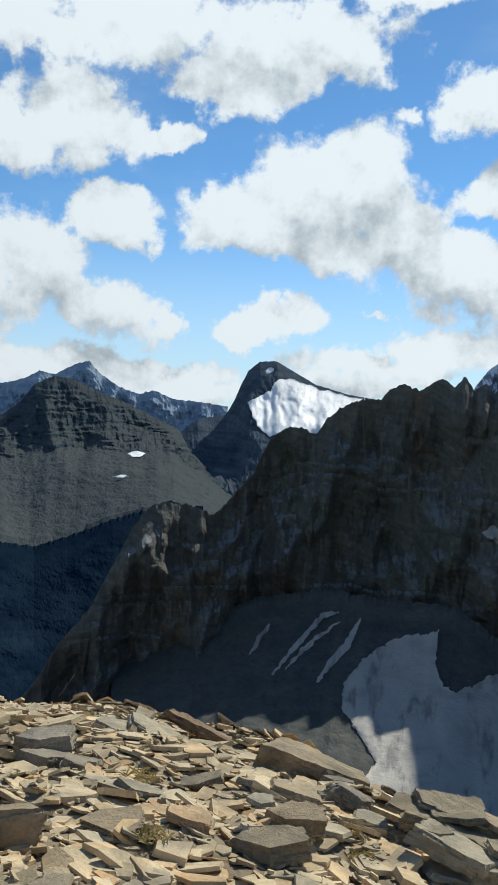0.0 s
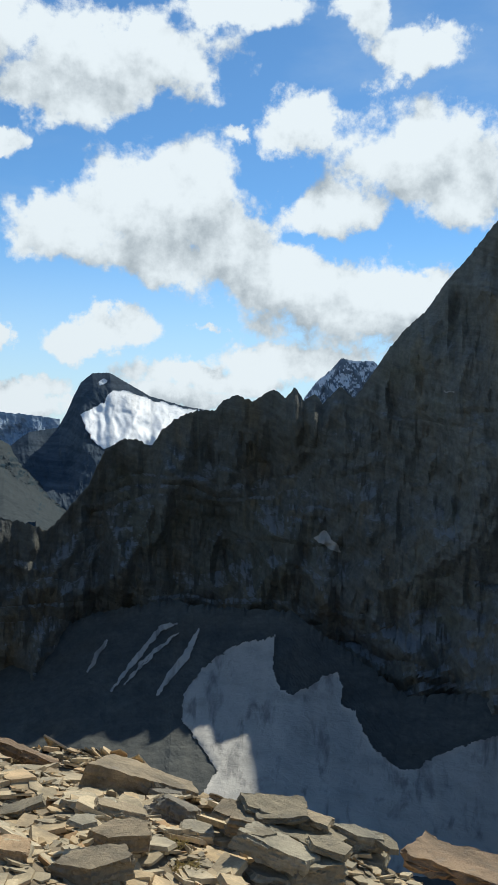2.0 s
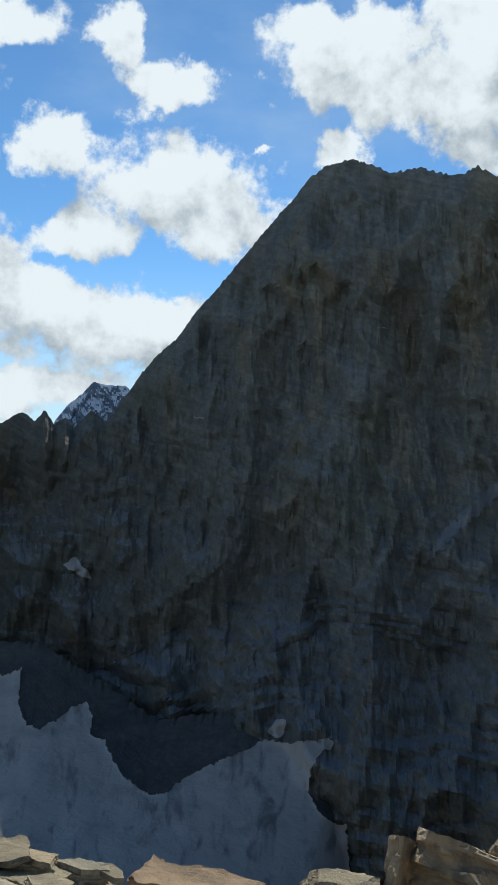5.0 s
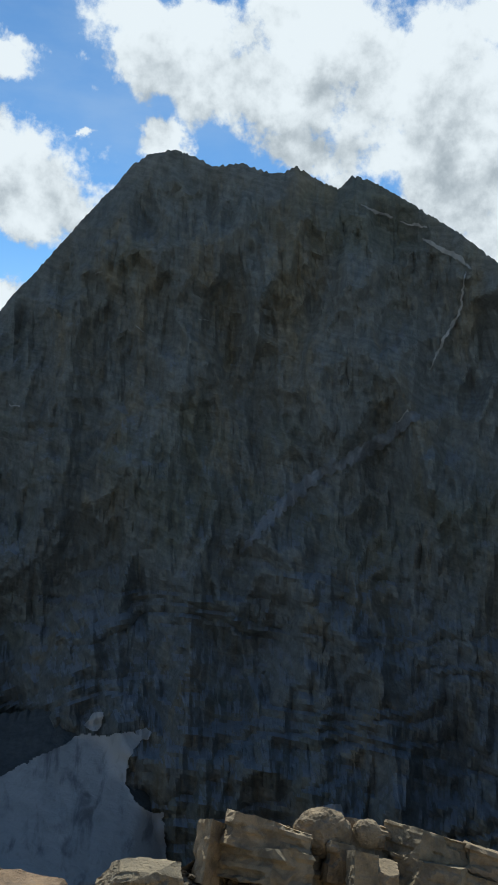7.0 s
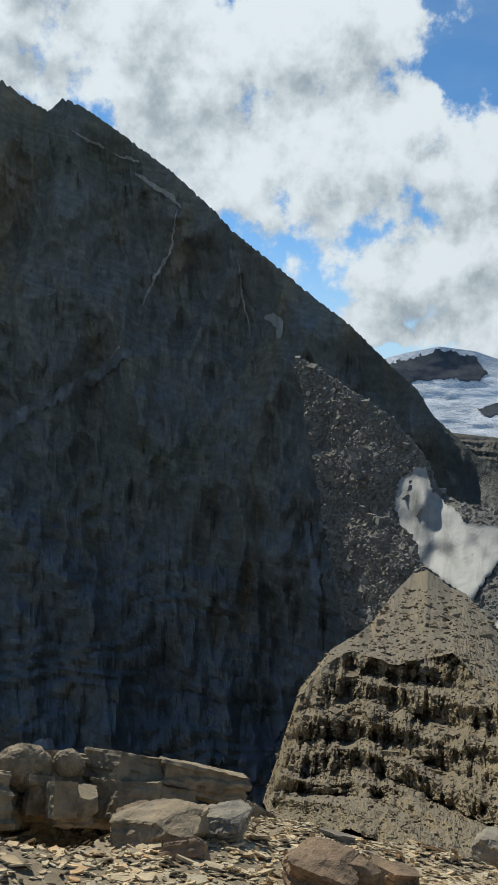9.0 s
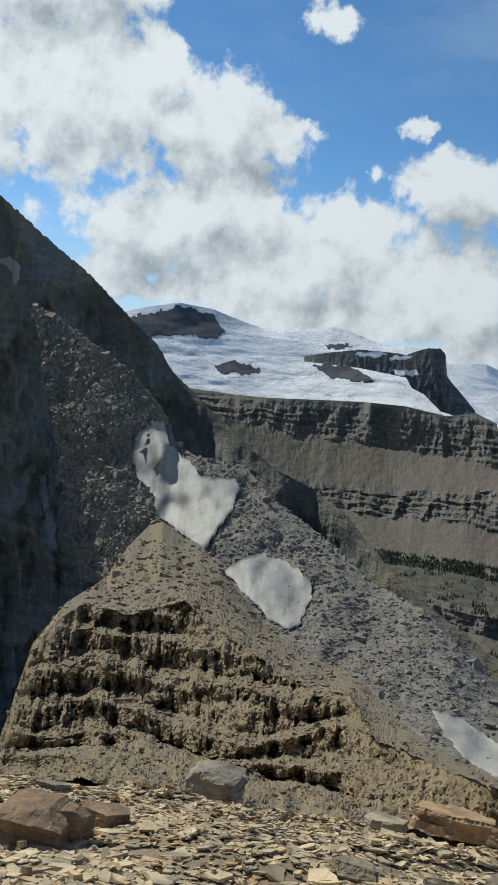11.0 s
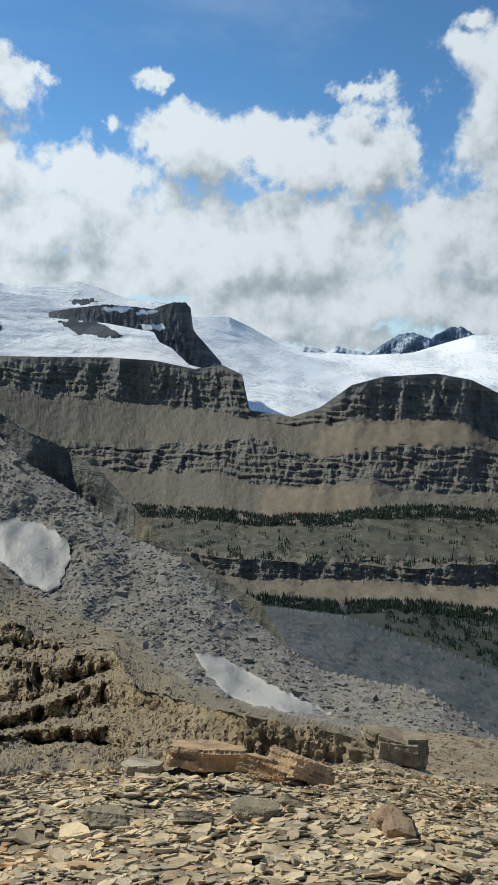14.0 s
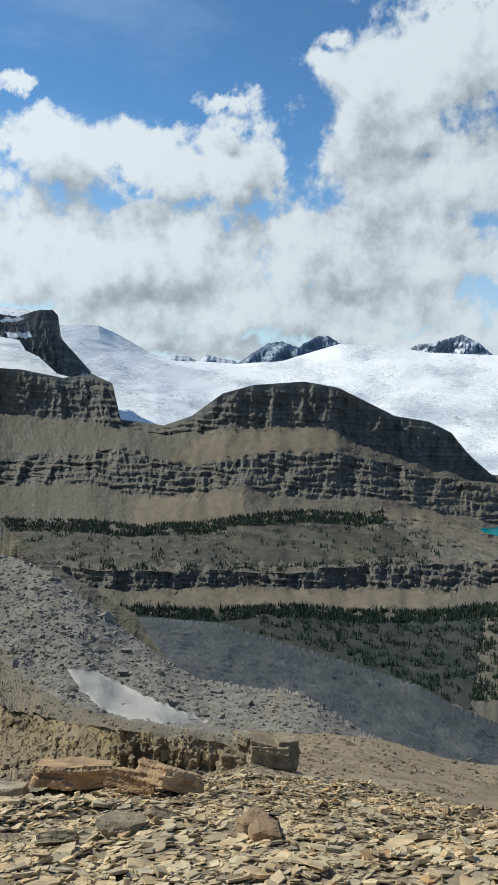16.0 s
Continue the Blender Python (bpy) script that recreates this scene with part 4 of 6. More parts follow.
LOW_SCREE_FOOT = [(68.0, 1780, -17.0), (89.9, 1610, -17.0), (96.1, 1520, -17.0), (102.1, 1500, -17.1), (107.8, 1515, -16.4), (113.2, 1520, -16.3), (117.7, 1520, -15.8), (124.0, 1510, -14.3)]
VALLEY_FOOT = [(68.0, 1200, -21.0), (96.0, 1120, -21.5), (124.0, 1080, -22.3)]
plateau = loft("terraced_plateau", [PLATEAU_RIM, CLIFF_FOOT, SCREE_FOOT, BANDS_FOOT, FAN_FOOT, BENCH_EDGE, LOW_CLIFF_FOOT, LOW_SCREE_FOOT, VALLEY_FOOT], 760, [40, 16, 46, 18, 36, 22, 10, 22], TERRACE, pin=0.8, wander=0.16, ledge=(0.62, 0.48, 0.7),
               relief=[(0.008, 1.5, 3.0, 4, True), (0.0025, 0.5, 0.9, 4, True)], blocks=[(0.0016, 0.9, 0.13)], bumps=[(0.0009, 0.010, 4, False), (0.0003, 0.003, 2, False)], rough=[1.0, 0.03, 0.9, 0.03, 0.12, 0.8, 0.03, 0.05], stepped=[1.0, 0.0, 1.0, 0.0, 0.5, 1.0, 0.0, 0.0])
tagged(plateau, "terraced brown cliffs and benches across the valley", "plateau", kind="structure")
for outline in ([(96.51, -11.53), (96.85, -9.74), (98.81, -9.49), (101.62, -9.28), (104.40, -8.45), (104.20, -10.44), (101.57, -11.18), (98.76, -11.51)], [(98.92, -7.19), (101.04, -5.10), (102.67, -4.67), (105.64, -4.48), (108.92, -4.13), (110.42, -4.41), (112.28, -5.33), (110.35, -5.77), (105.75, -6.12), (103.79, -6.68), (100.51, -7.30)], [(112.47, -9.82), (114.36, -9.00), (116.20, -9.02), (119.08, -9.94), (121.64, -10.47), (121.75, -11.65), (119.16, -10.89), (115.60, -10.31)], [(96.38, -16.65), (97.68, -16.05), (102.01, -15.62), (107.72, -15.26), (111.06, -15.05), (115.96, -14.61), (119.47, -14.32), (117.67, -15.58), (113.14, -16.12), (107.80, -16.31), (102.09, -16.89)]):
    tagged(drape("scree_fan", [plateau], outline, SCREE_TAN, lift=0.0012, cell=0.08, ragged=0.35, soften=3), "tan scree fan below a cliff band", "scree", "scree fans", kind="structure")
FAN_TOP = [(94.0, 1000, -17.6), (99.2, 1000, -17.7), (103.4, 990, -17.85), (107.5, 960, -18.8), (111.5, 930, -19.5), (115.1, 890, -20.2), (117.4, 860, -20.6), (119.4, 830, -21.35), (124.0, 800, -22.3)]
FAN_BASE = [(94.0, 640, -20.0), (97.7, 640, -20.5), (102.4, 620, -22.0), (108.4, 600, -23.0), (111.8, 560, -24.0), (119.8, 480, -26.5), (124.0, 460, -26.5)]
fan = loft("gravel_slope", [FAN_TOP, FAN_BASE], 300, [110], GRAVEL, back=120, base=-520, jag=0.08, pin=0.8, relief=[(0.02, 5.0, 3.0, 4, False)], bumps=[(0.0022, 0.03, 4, False), (0.0006, 0.005, 3, False)])
tagged(fan, "grey gravel slope left by the ice on the valley floor", "gravel slope", kind="structure")

TOWER_TOP = [(81.69, 3600, 1.35), (83.56, 3583, 1.77), (85.46, 3567, 2.11), (87.39, 3550, 2.07), (88.55, 3538, 2.01), (89.48, 3525, 2.42), (90.05, 3512, 2.58), (90.74, 3500, 2.59), (91.08, 3500, 2.28), (91.35, 3500, 0.77), (92.41, 3500, -0.31), (93.39, 3500, -1.31)]
TOWER_FOOT = [(81.71, 3560, 0.97), (83.62, 3533, 0.93), (85.55, 3507, 0.85), (87.49, 3480, 0.62), (88.67, 3460, 0.48), (89.10, 3440, -0.18), (89.91, 3420, -0.50), (90.53, 3400, -1.03), (91.16, 3400, -1.57), (91.95, 3400, -1.74), (92.73, 3400, -1.83), (93.43, 3400, -1.85)]
tower = loft("rock_tower", [TOWER_TOP, TOWER_FOOT], 200, [60], TOWER_ROCK, relief=[(0.006, 0.9, 3.0, 4, True), (0.001, 0.3, 0.4, 3, True)], back=120, base=70, jag=0.03)
tagged(tower, "dark rock tower rising out of the icefield", "rock", kind="structure")
for outline in ([(69.10, 2.79), (70.62, 3.27), (72.89, 3.99), (75.23, 3.57), (76.07, 2.47), (75.35, 1.97), (73.02, 2.08), (71.50, 1.79), (69.97, 1.50)], [(75.48, 0.13), (76.98, 0.61), (78.52, 0.33), (78.93, -0.02), (77.43, -0.32), (76.09, -0.29)], [(82.29, 0.83), (83.23, 1.09), (84.77, 0.95), (85.95, 0.54), (86.58, -0.06), (85.22, -0.02), (83.68, -0.02)], [(82.96, 2.17), (83.90, 2.40), (84.87, 2.33), (84.31, 2.05), (83.36, 1.98)]):
    tagged(drape("rock_island", [icefield], outline, ISLAND, lift=0.0015, cell=0.05, ragged=0.2), "dark rock showing through the ice", "rock", "rock islands", kind="structure")

for outline in ([(84.90, 1.75), (86.20, 2.05), (87.30, 2.02), (86.60, 1.62)], [(87.30, 1.85), (88.70, 2.02), (89.00, 1.80), (87.60, 1.55)], [(87.60, 0.95), (89.20, 1.05), (89.50, 0.65), (88.20, 0.55)]):
    tagged(drape("snow_patch", [tower], outline, SERAC, lift=0.002, cell=0.05, ragged=0.15), "snow lying on the rock tower", "snow", "snow patches", kind="structure")

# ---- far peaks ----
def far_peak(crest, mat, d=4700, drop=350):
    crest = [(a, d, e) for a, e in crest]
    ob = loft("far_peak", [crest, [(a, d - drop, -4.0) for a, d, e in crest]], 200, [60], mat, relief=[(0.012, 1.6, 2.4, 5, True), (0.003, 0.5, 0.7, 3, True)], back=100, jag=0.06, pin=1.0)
    return tagged(ob, "distant mountain peak with blue haze in its colour", "mountain", "far peaks", kind="structure")


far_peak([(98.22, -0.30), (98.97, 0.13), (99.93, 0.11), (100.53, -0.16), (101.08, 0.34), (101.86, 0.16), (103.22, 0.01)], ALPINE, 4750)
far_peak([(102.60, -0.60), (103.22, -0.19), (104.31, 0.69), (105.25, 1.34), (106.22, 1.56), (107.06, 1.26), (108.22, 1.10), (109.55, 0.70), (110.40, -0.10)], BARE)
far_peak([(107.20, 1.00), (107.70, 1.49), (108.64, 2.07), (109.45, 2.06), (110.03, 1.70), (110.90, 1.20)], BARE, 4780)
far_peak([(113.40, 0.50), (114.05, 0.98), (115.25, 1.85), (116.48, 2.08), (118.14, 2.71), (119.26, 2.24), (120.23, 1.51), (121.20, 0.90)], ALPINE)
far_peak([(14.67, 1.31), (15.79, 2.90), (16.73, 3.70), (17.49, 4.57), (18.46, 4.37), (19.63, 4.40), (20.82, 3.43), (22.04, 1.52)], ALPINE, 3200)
far_peak([(-18.87, 0.42), (-16.77, 0.94), (-15.83, 1.12), (-14.89, 1.49), (-14.26, 1.88), (-13.29, 1.66), (-12.01, 2.38), (-11.30, 2.62), (-11.04, 2.66), (-10.19, 1.79), (-9.01, 1.01), (-7.66, 0.56), (-6.66, 0.87), (-5.29, 0.31), (-3.60, 0.20), (-1.55, -0.06)], HAZED_SLATE, 4800)

SNOWPEAK_TOP = [(-6.03, 3300, -3.31), (-4.72, 3333, -1.91), (-3.59, 3367, -0.98), (-1.66, 3400, -0.63), (-1.12, 3411, 0.36), (-0.65, 3422, 1.54), (-0.22, 3433, 2.44), (0.53, 3444, 3.09), (1.69, 3456, 3.17), (2.48, 3467, 2.73), (4.46, 3478, 1.65), (6.79, 3489, 1.03), (8.52, 3500, 0.79), (10.60, 3500, 0.60)]
SNOWPEAK_FOOT = [(-6, 2400, -9.0), (-2, 2300, -10), (3, 2300, -10), (8, 2400, -9), (13, 2600, -8)]
snowpeak = loft("glacier_peak", [SNOWPEAK_TOP, SNOWPEAK_FOOT], 260, [120], DARK_SLATE, relief=[(0.014, 3.5, 6.0, 5, True), (0.003, 0.6, 0.9, 4, True)], back=500, jag=0.03)
tagged(snowpeak, "dark peak with a glacier hanging on its side", "mountain", kind="structure")
hanging = drape("hanging_glacier", [snowpeak], [(-0.25, 0.30), (0.55, 0.70), (1.31, 1.20), (1.85, 1.98), (2.80, 2.02), (4.53, 1.40), (6.57, 1.02), (8.42, 0.68), (7.11, 0.09), (5.30, -0.99), (4.82, -1.69), (2.60, -1.44), (1.43, -2.0), (0.55, -1.35)], SERAC, lift=0.004, cell=0.05, ragged=0.12, soften=8)
tagged(hanging, "white hanging glacier with fine crevasses", "glacier", kind="structure")
tagged(drape("snow_patch", [snowpeak], [(0.95, 2.55), (1.30, 2.80), (1.60, 2.62), (1.35, 2.35), (1.02, 2.30)], SERAC, lift=0.004, cell=0.04, ragged=0.08), "snow patch under the dark summit", "snow", "snow patches", kind="structure")

BROWN_TOP = [(-18.81, 3500, -2.15), (-16.72, 3533, -1.22), (-15.48, 3550, -0.25), (-14.55, 3570, 0.94), (-13.29, 3590, 1.58), (-11.98, 3550, 1.38), (-10.32, 3480, 0.62), (-8.64, 3420, 0.01), (-6.95, 3390, -0.80), (-4.89, 3340, -1.75), (-3.13, 3300, -3.21), (0.14, 2700, -7.17)]
BROWN_MID = [(-18.76, 3000, -4.40), (-16.64, 2980, -4.10), (-13.01, 2940, -3.40), (-9.26, 2900, -3.30), (-5.43, 2850, -3.40), (-3.06, 2800, -4.80), (0.15, 2550, -7.44)]
SHELF = [(-18.72, 2500, -6.30), (-16.59, 2480, -6.05), (-14.70, 2460, -5.85), (-12.47, 2500, -4.85), (-10.17, 2500, -4.65), (-6.82, 2460, -4.75), (-5.12, 2420, -5.10), (-3.02, 2350, -6.31), (0.16, 2400, -7.67)]
SHELF_EDGE = [(-18.65, 1980, -9.30), (-16.52, 2004, -9.10), (-14.61, 2020, -9.43), (-12.68, 2040, -8.94), (-10.07, 2060, -8.09), (-8.08, 2076, -7.39), (-5.41, 2090, -6.90), (-2.98, 2100, -7.47), (0.17, 2250, -7.94)]
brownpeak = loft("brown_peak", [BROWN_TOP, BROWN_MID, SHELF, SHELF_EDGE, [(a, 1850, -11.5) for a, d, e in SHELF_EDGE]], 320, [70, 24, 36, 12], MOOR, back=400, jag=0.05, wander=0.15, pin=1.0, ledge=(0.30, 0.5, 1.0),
                 relief=[(0.020, 3.0, 5.0, 4, True), (0.004, 0.7, 1.4, 4, True)], bumps=[(0.0012, 0.02, 5, False), (0.0004, 0.005, 3, False)], rough=[1.0, 0.25, 0.03, 0.08], stepped=[1.0, 0.0, 0.0, 0.2])
tagged(brownpeak, "brown mountain with scree fans above a stony shelf, haze in its colour", "mountain", kind="structure")
VAL_TOP = [(-18.65, 1900, -9.67), (-16.52, 1908, -9.51), (-14.33, 1917, -9.83), (-12.12, 1925, -9.16), (-9.14, 1933, -7.99), (-7.24, 1942, -7.39), (-3.00, 1950, -6.89)]
VAL_FOOT = [(-18.41, 1300, -20.04), (-16.26, 1288, -19.84), (-12.57, 1275, -19.67), (-8.81, 1262, -18.35), (-2.65, 1250, -16.51)]
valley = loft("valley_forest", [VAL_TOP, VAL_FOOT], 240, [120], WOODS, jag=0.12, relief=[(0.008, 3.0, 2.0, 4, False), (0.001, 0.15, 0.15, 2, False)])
tagged(valley, "dark wooded valley floor below the peaks, cloud shade and haze in its colour", "valley", kind="structure")
for label, outline in (("small snow remnant on the shelf", [(-8.28, -3.49), (-7.76, -3.28), (-7.06, -3.42), (-7.36, -3.70), (-8.05, -3.72)]), ("thin snow line on the shelf", [(-9.30, -5.05), (-8.66, -4.92), (-8.08, -5.03), (-8.65, -5.15)])):
    tagged(drape("snow_patch", [brownpeak], outline, SNOW, lift=0.01, cell=0.04, ragged=0.05), label, "snow", "snow patches", kind="structure")

# a rim of low hills that closes the horizon behind the viewer
RIM = [(a, 4850, 0.8 + 0.7 * math.sin(a * 0.31) + 0.5 * math.sin(a * 0.83)) for a in range(120, 346, 5)]
rim = loft("horizon_hills", [RIM, [(a, 4300, -6.2) for a, d, e in RIM]], 220, [14], HAZED_SLATE, relief=[(0.004, 5.0, 4.0, 4, True)])
tagged(rim, "low hills along the horizon with blue haze in their colour", "hills", kind="structure")

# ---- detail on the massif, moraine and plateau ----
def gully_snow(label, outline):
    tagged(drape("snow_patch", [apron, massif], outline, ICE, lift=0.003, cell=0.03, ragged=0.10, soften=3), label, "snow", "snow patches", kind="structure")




def streak(course, wide):
    """A narrow outline that follows a course of (azimuth, elevation) and tapers at both ends."""
    up, down = [], []
    for k, (a, e) in enumerate(course):
        b, c = course[max(k - 1, 0)], course[min(k + 1, len(course) - 1)]
        dx, dy = c[0] - b[0], c[1] - b[1]
        n = math.hypot(dx, dy)
        w = wide * (0.35 if k in (0, len(course) - 1) else 1.0) / 2
        up.append((a - dy / n * w, e + dx / n * w))
        down.append((a + dy / n * w, e - dx / n * w))
    return up + down[::-1]


for course, wide in (([(0.63, -16.81), (1.18, -15.69), (1.93, -14.75)], 0.35), ([(2.17, -18.02), (3.88, -15.95), (5.51, -13.98), (6.69, -13.65)], 0.38), ([(3.09, -17.66), (4.30, -16.19), (5.22, -15.30)], 0.22), ([(4.11, -16.65), (5.56, -15.15), (6.88, -14.22)], 0.25), ([(5.35, -18.29), (6.38, -16.83), (7.29, -15.75), (8.16, -14.01)], 0.5), ([(5.84, -17.75), (6.81, -16.42)], 0.2), ([(-12.38, -19.45), (-11.43, -18.10)], 0.2)):
    gully_snow("narrow snow streak on shaded scree", streak(course, wide))
for course, wide in (([(47.61, 16.70), (48.57, 16.25), (49.88, 15.94)], 0.16), ([(50.27, 15.57), (51.38, 15.36), (52.11, 15.23)], 0.16), ([(32.44, 8.23), (33.04, 7.80)], 0.14), ([(29.62, 11.48), (30.07, 11.65)], 0.14), ([(36.70, 8.86), (37.72, 8.82)], 0.12), ([(24.29, 2.48), (25.04, 2.37)], 0.14)):
    gully_snow("small snow remnant on a dark ledge", streak(course, wide))
for course, wide in (([(51.86, 14.57), (53.00, 13.84), (54.32, 13.28), (55.10, 12.55)], 0.3), ([(54.73, 12.44), (54.49, 9.91), (53.31, 7.62), (52.65, 5.91)], 0.17), ([(59.03, 9.56), (59.45, 7.00), (60.21, 4.41), (60.63, 1.75)], 0.12), ([(48.92, 16.06), (50.00, 15.87)], 0.14), ([(51.09, 15.50), (52.12, 15.28)], 0.16)):
    gully_snow("thread of snow in a steep gully", streak(course, wide))
gully_snow("small snow patch on a rock shelf", [(15.88, -7.73), (16.64, -7.22), (17.64, -8.27), (17.85, -8.72), (17.06, -8.47)])
gully_snow("snow lying in a gully", [(50.02, 1.67), (50.64, 2.45), (51.25, 3.24), (51.41, 2.86), (50.84, 2.08)])
gully_snow("small snow patch on dark rock", [(60.95, 5.65), (61.60, 6.00), (62.40, 5.50), (62.25, 4.40), (61.95, 4.30), (61.90, 5.00), (61.45, 5.35)])
gully_snow("snow remnant at the foot of the wall", [(40.67, -24.55), (41.49, -23.88), (43.03, -23.72), (44.02, -24.18), (43.86, -24.89), (41.16, -25.01)])
gully_snow("snow remnant at the foot of the wall", [(45.90, -23.17), (46.84, -22.61), (47.79, -22.54), (47.94, -23.18)])
gully_snow("broken ice at the glacier's edge", [(30.13, -18.28), (30.66, -17.50), (31.41, -17.51), (31.19, -18.47), (30.71, -18.67)])
gully_snow("broken ice at the glacier's edge", [(33.55, -18.67), (34.22, -18.42), (34.70, -18.70), (34.41, -19.18), (33.80, -19.25)])


def scree_ramp(label, outline):
    tagged(drape("scree_ramp", [apron, massif], outline, GREY_SCREE, lift=0.005, cell=0.05, ragged=0.22, soften=3), label, "scree", "scree ramps", kind="structure")


scree_ramp("pale scree ramp crossing the dark face", [(40.02, -7.21), (41.11, -5.25), (42.97, -3.05), (44.84, -1.23), (47.11, 0.02), (49.72, 1.66), (51.55, 3.25), (52.12, 2.88), (50.13, 0.90), (47.89, -0.53), (45.63, -1.59), (43.39, -3.81), (41.34, -6.01)])
scree_ramp("pale scree fan at the foot of the wall", [(60.14, -25.47), (61.00, -23.24), (62.84, -20.71), (64.32, -18.84), (64.77, -19.88), (62.98, -23.14), (61.54, -25.58), (60.76, -25.94)])
scree_ramp("pale scree gully under the flank", [(64.27, -7.22), (64.93, -8.72), (65.92, -12.46), (65.83, -14.34), (65.25, -14.57), (65.18, -11.76), (64.59, -9.51)])


def strewn(target, azs, els, count, seed):
    """Random places on slopes, within ranges of azimuth and elevation."""
    trees = [surface(ob) for ob in target]
    rng, found = np.random.default_rng(seed), []
    for a, e in zip(rng.uniform(*azs, count), rng.uniform(*els, count)):
        w = at(a, 1.0, e).normalized()
        hits = [(h[3], k, h[0]) for k, h in enumerate(t.ray_cast(Vector((0, 0, 0)), w) for t in trees) if h[0] is not None]
        if hits and min(hits)[1] == 0:
            found.append(min(hits)[2])
    return np.array(found).reshape(-1, 3)


CUBE_FACES = np.array([(0, 1, 3, 2), (4, 6, 7, 5), (0, 4, 5, 1), (2, 3, 7, 6), (0, 2, 6, 4), (1, 5, 7, 3)])


def rubble(name, points, sizes, mat, label, seed, squash=0.7):
    """Many broken stones of eight corners each, as one heap."""
    rng = np.random.default_rng(seed)
    n = len(points)
    corner = np.array([(x, y, z) for x in (-1, 1) for y in (-1, 1) for z in (-1, 1)], float)
    v = corner[None] * (0.35 + 0.65 * rng.random((n, 8, 3))) * np.array([1, 1, squash])
    yaw = rng.uniform(0, 6.28, n)
    tilt = rng.normal(0, 0.5, n)
    c, s_, ct, st = np.cos(yaw)[:, None], np.sin(yaw)[:, None], np.cos(tilt)[:, None], np.sin(tilt)[:, None]
    x, y, z = v[..., 0], v[..., 1] * ct - v[..., 2] * st, v[..., 1] * st + v[..., 2] * ct
    v = np.stack([x * c - y * s_, x * s_ + y * c, z], -1) * sizes[:, None, None] + points[:, None]
    f = (CUBE_FACES[None] + 8 * np.arange(n)[:, None, None]).reshape(-1, 4)
    return tagged(mesh(name, v.reshape(-1, 3), f, mat), label, "rubble", kind="stuff")


pts = strewn([moraine, ledges, massif], (65, 118), (-25, 0), 42000, 3)
far = np.linalg.norm(pts, axis=1)
rubble("talus_boulders", pts, far * 0.0012 * np.random.default_rng(1).lognormal(0, 0.55, len(pts)), TALUS_BLOCK, "grey angular boulders heaped over the moraine", 2)
pts = strewn([moraine, ledges, massif], (63.3, 73), (-15, 3.6), 12000, 4)
far = np.linalg.norm(pts, axis=1)
rubble("flank_boulders", pts, far * 0.0016 * np.random.default_rng(5).lognormal(0, 0.5, len(pts)), TALUS_BLOCK, "grey slabs and boulders on the flank of the mountain", 12)
pts = strewn([ledges, moraine, massif], (60, 112), (-27.5, -12), 15000, 5)
far = np.linalg.norm(pts, axis=1)
rubble("ledge_rubble", pts, far * 0.0016 * np.random.default_rng(2).lognormal(0, 0.5, len(pts)), BROWN_BLOCK, "brown broken stones lying on the ledges", 6)


pts = strewn([ground, ledges, moraine], (102, 128), (-29, -21), 16000, 7)
far = np.linalg.norm(pts, axis=1)
pts, far = pts[far > 9], far[far > 9]
rubble("slope_rubble", pts, far * 0.0014 * np.random.default_rng(3).lognormal(0, 0.5, len(pts)), BROWN_BLOCK, "loose brown stones on the slope below the shoulder", 9, 0.4)


def conifers(name, points, heights, label, seed):
    """Small dark firs: three stacked tiers on a stem each."""
    rng, verts, faces = np.random.default_rng(seed), [], []
    for p, h in zip(points, heights):
        w = h * rng.uniform(0.16, 0.24)
        for lo, hi, k in ((0.05, 0.55, 1.0), (0.35, 0.8, 0.7), (0.6, 1.0, 0.42)):
            b = len(verts)
            turn = rng.uniform(0, 6.28)
            for j in range(5):
                r = w * k * rng.uniform(0.7, 1.2)
                verts.append((p[0] + r * math.cos(turn + j * 1.2566), p[1] + r * math.sin(turn + j * 1.2566), p[2] + h * lo))
            verts.append((p[0], p[1], p[2] + h * hi))
            faces += [(b + j, b + (j + 1) % 5, b + 5) for j in range(5)]
    return tagged(mesh(name, verts, faces, FIR), label, "forest", kind="stuff")


tagged(drape("meadow", [plateau], [(86, -11.7), (92, -11.8), (97, -12.0), (102, -11.6), (106, -10.8), (112, -10.4), (115, -10.6), (117, -12.4), (111, -13.3), (104, -13.9), (96, -14.3), (86, -13.9)], SCRUB, lift=0.002, cell=0.12, ragged=0.7, soften=1), "brown-green scrub on the high bench", "meadow", kind="structure")
tagged(drape("meadow", [plateau], [(92, -17.5), (100, -17.4), (108, -17.0), (114, -16.7), (121, -15.6), (121, -21.5), (106, -20.6), (96, -20.6)], MEADOW, lift=0.003, cell=0.12, ragged=0.4, soften=2), "dark wooded ground on the valley floor", "meadow", kind="structure")


def along(target, line, azs, els, count, seed, bare=-0.4):
    """Random places on slopes near a line of the terraces; els: degrees above it."""
    rng, trees, found = np.random.default_rng(seed), [surface(ob) for ob in target], []
    a = rng.uniform(*azs, count)
    e = np.interp(a, [q[0] for q in line], [q[2] for q in line]) + rng.uniform(*els, count)
    clump = fractal(np.stack([a / 1.1, e / 0.45, 0 * a], 1), 3)
    for az, el in zip(a[clump > bare], e[clump > bare]):
        w = at(az, 1.0, el).normalized()
        hits = [(h[3], k, h[0]) for k, h in enumerate(t.ray_cast(Vector((0, 0, 0)), w) for t in trees) if h[0] is not None]
        if hits and min(hits)[1] == 0:
            found.append(min(hits)[2])
    return np.array(found).reshape(-1, 3)


hills = [plateau, massif, moraine, ledges, fan]
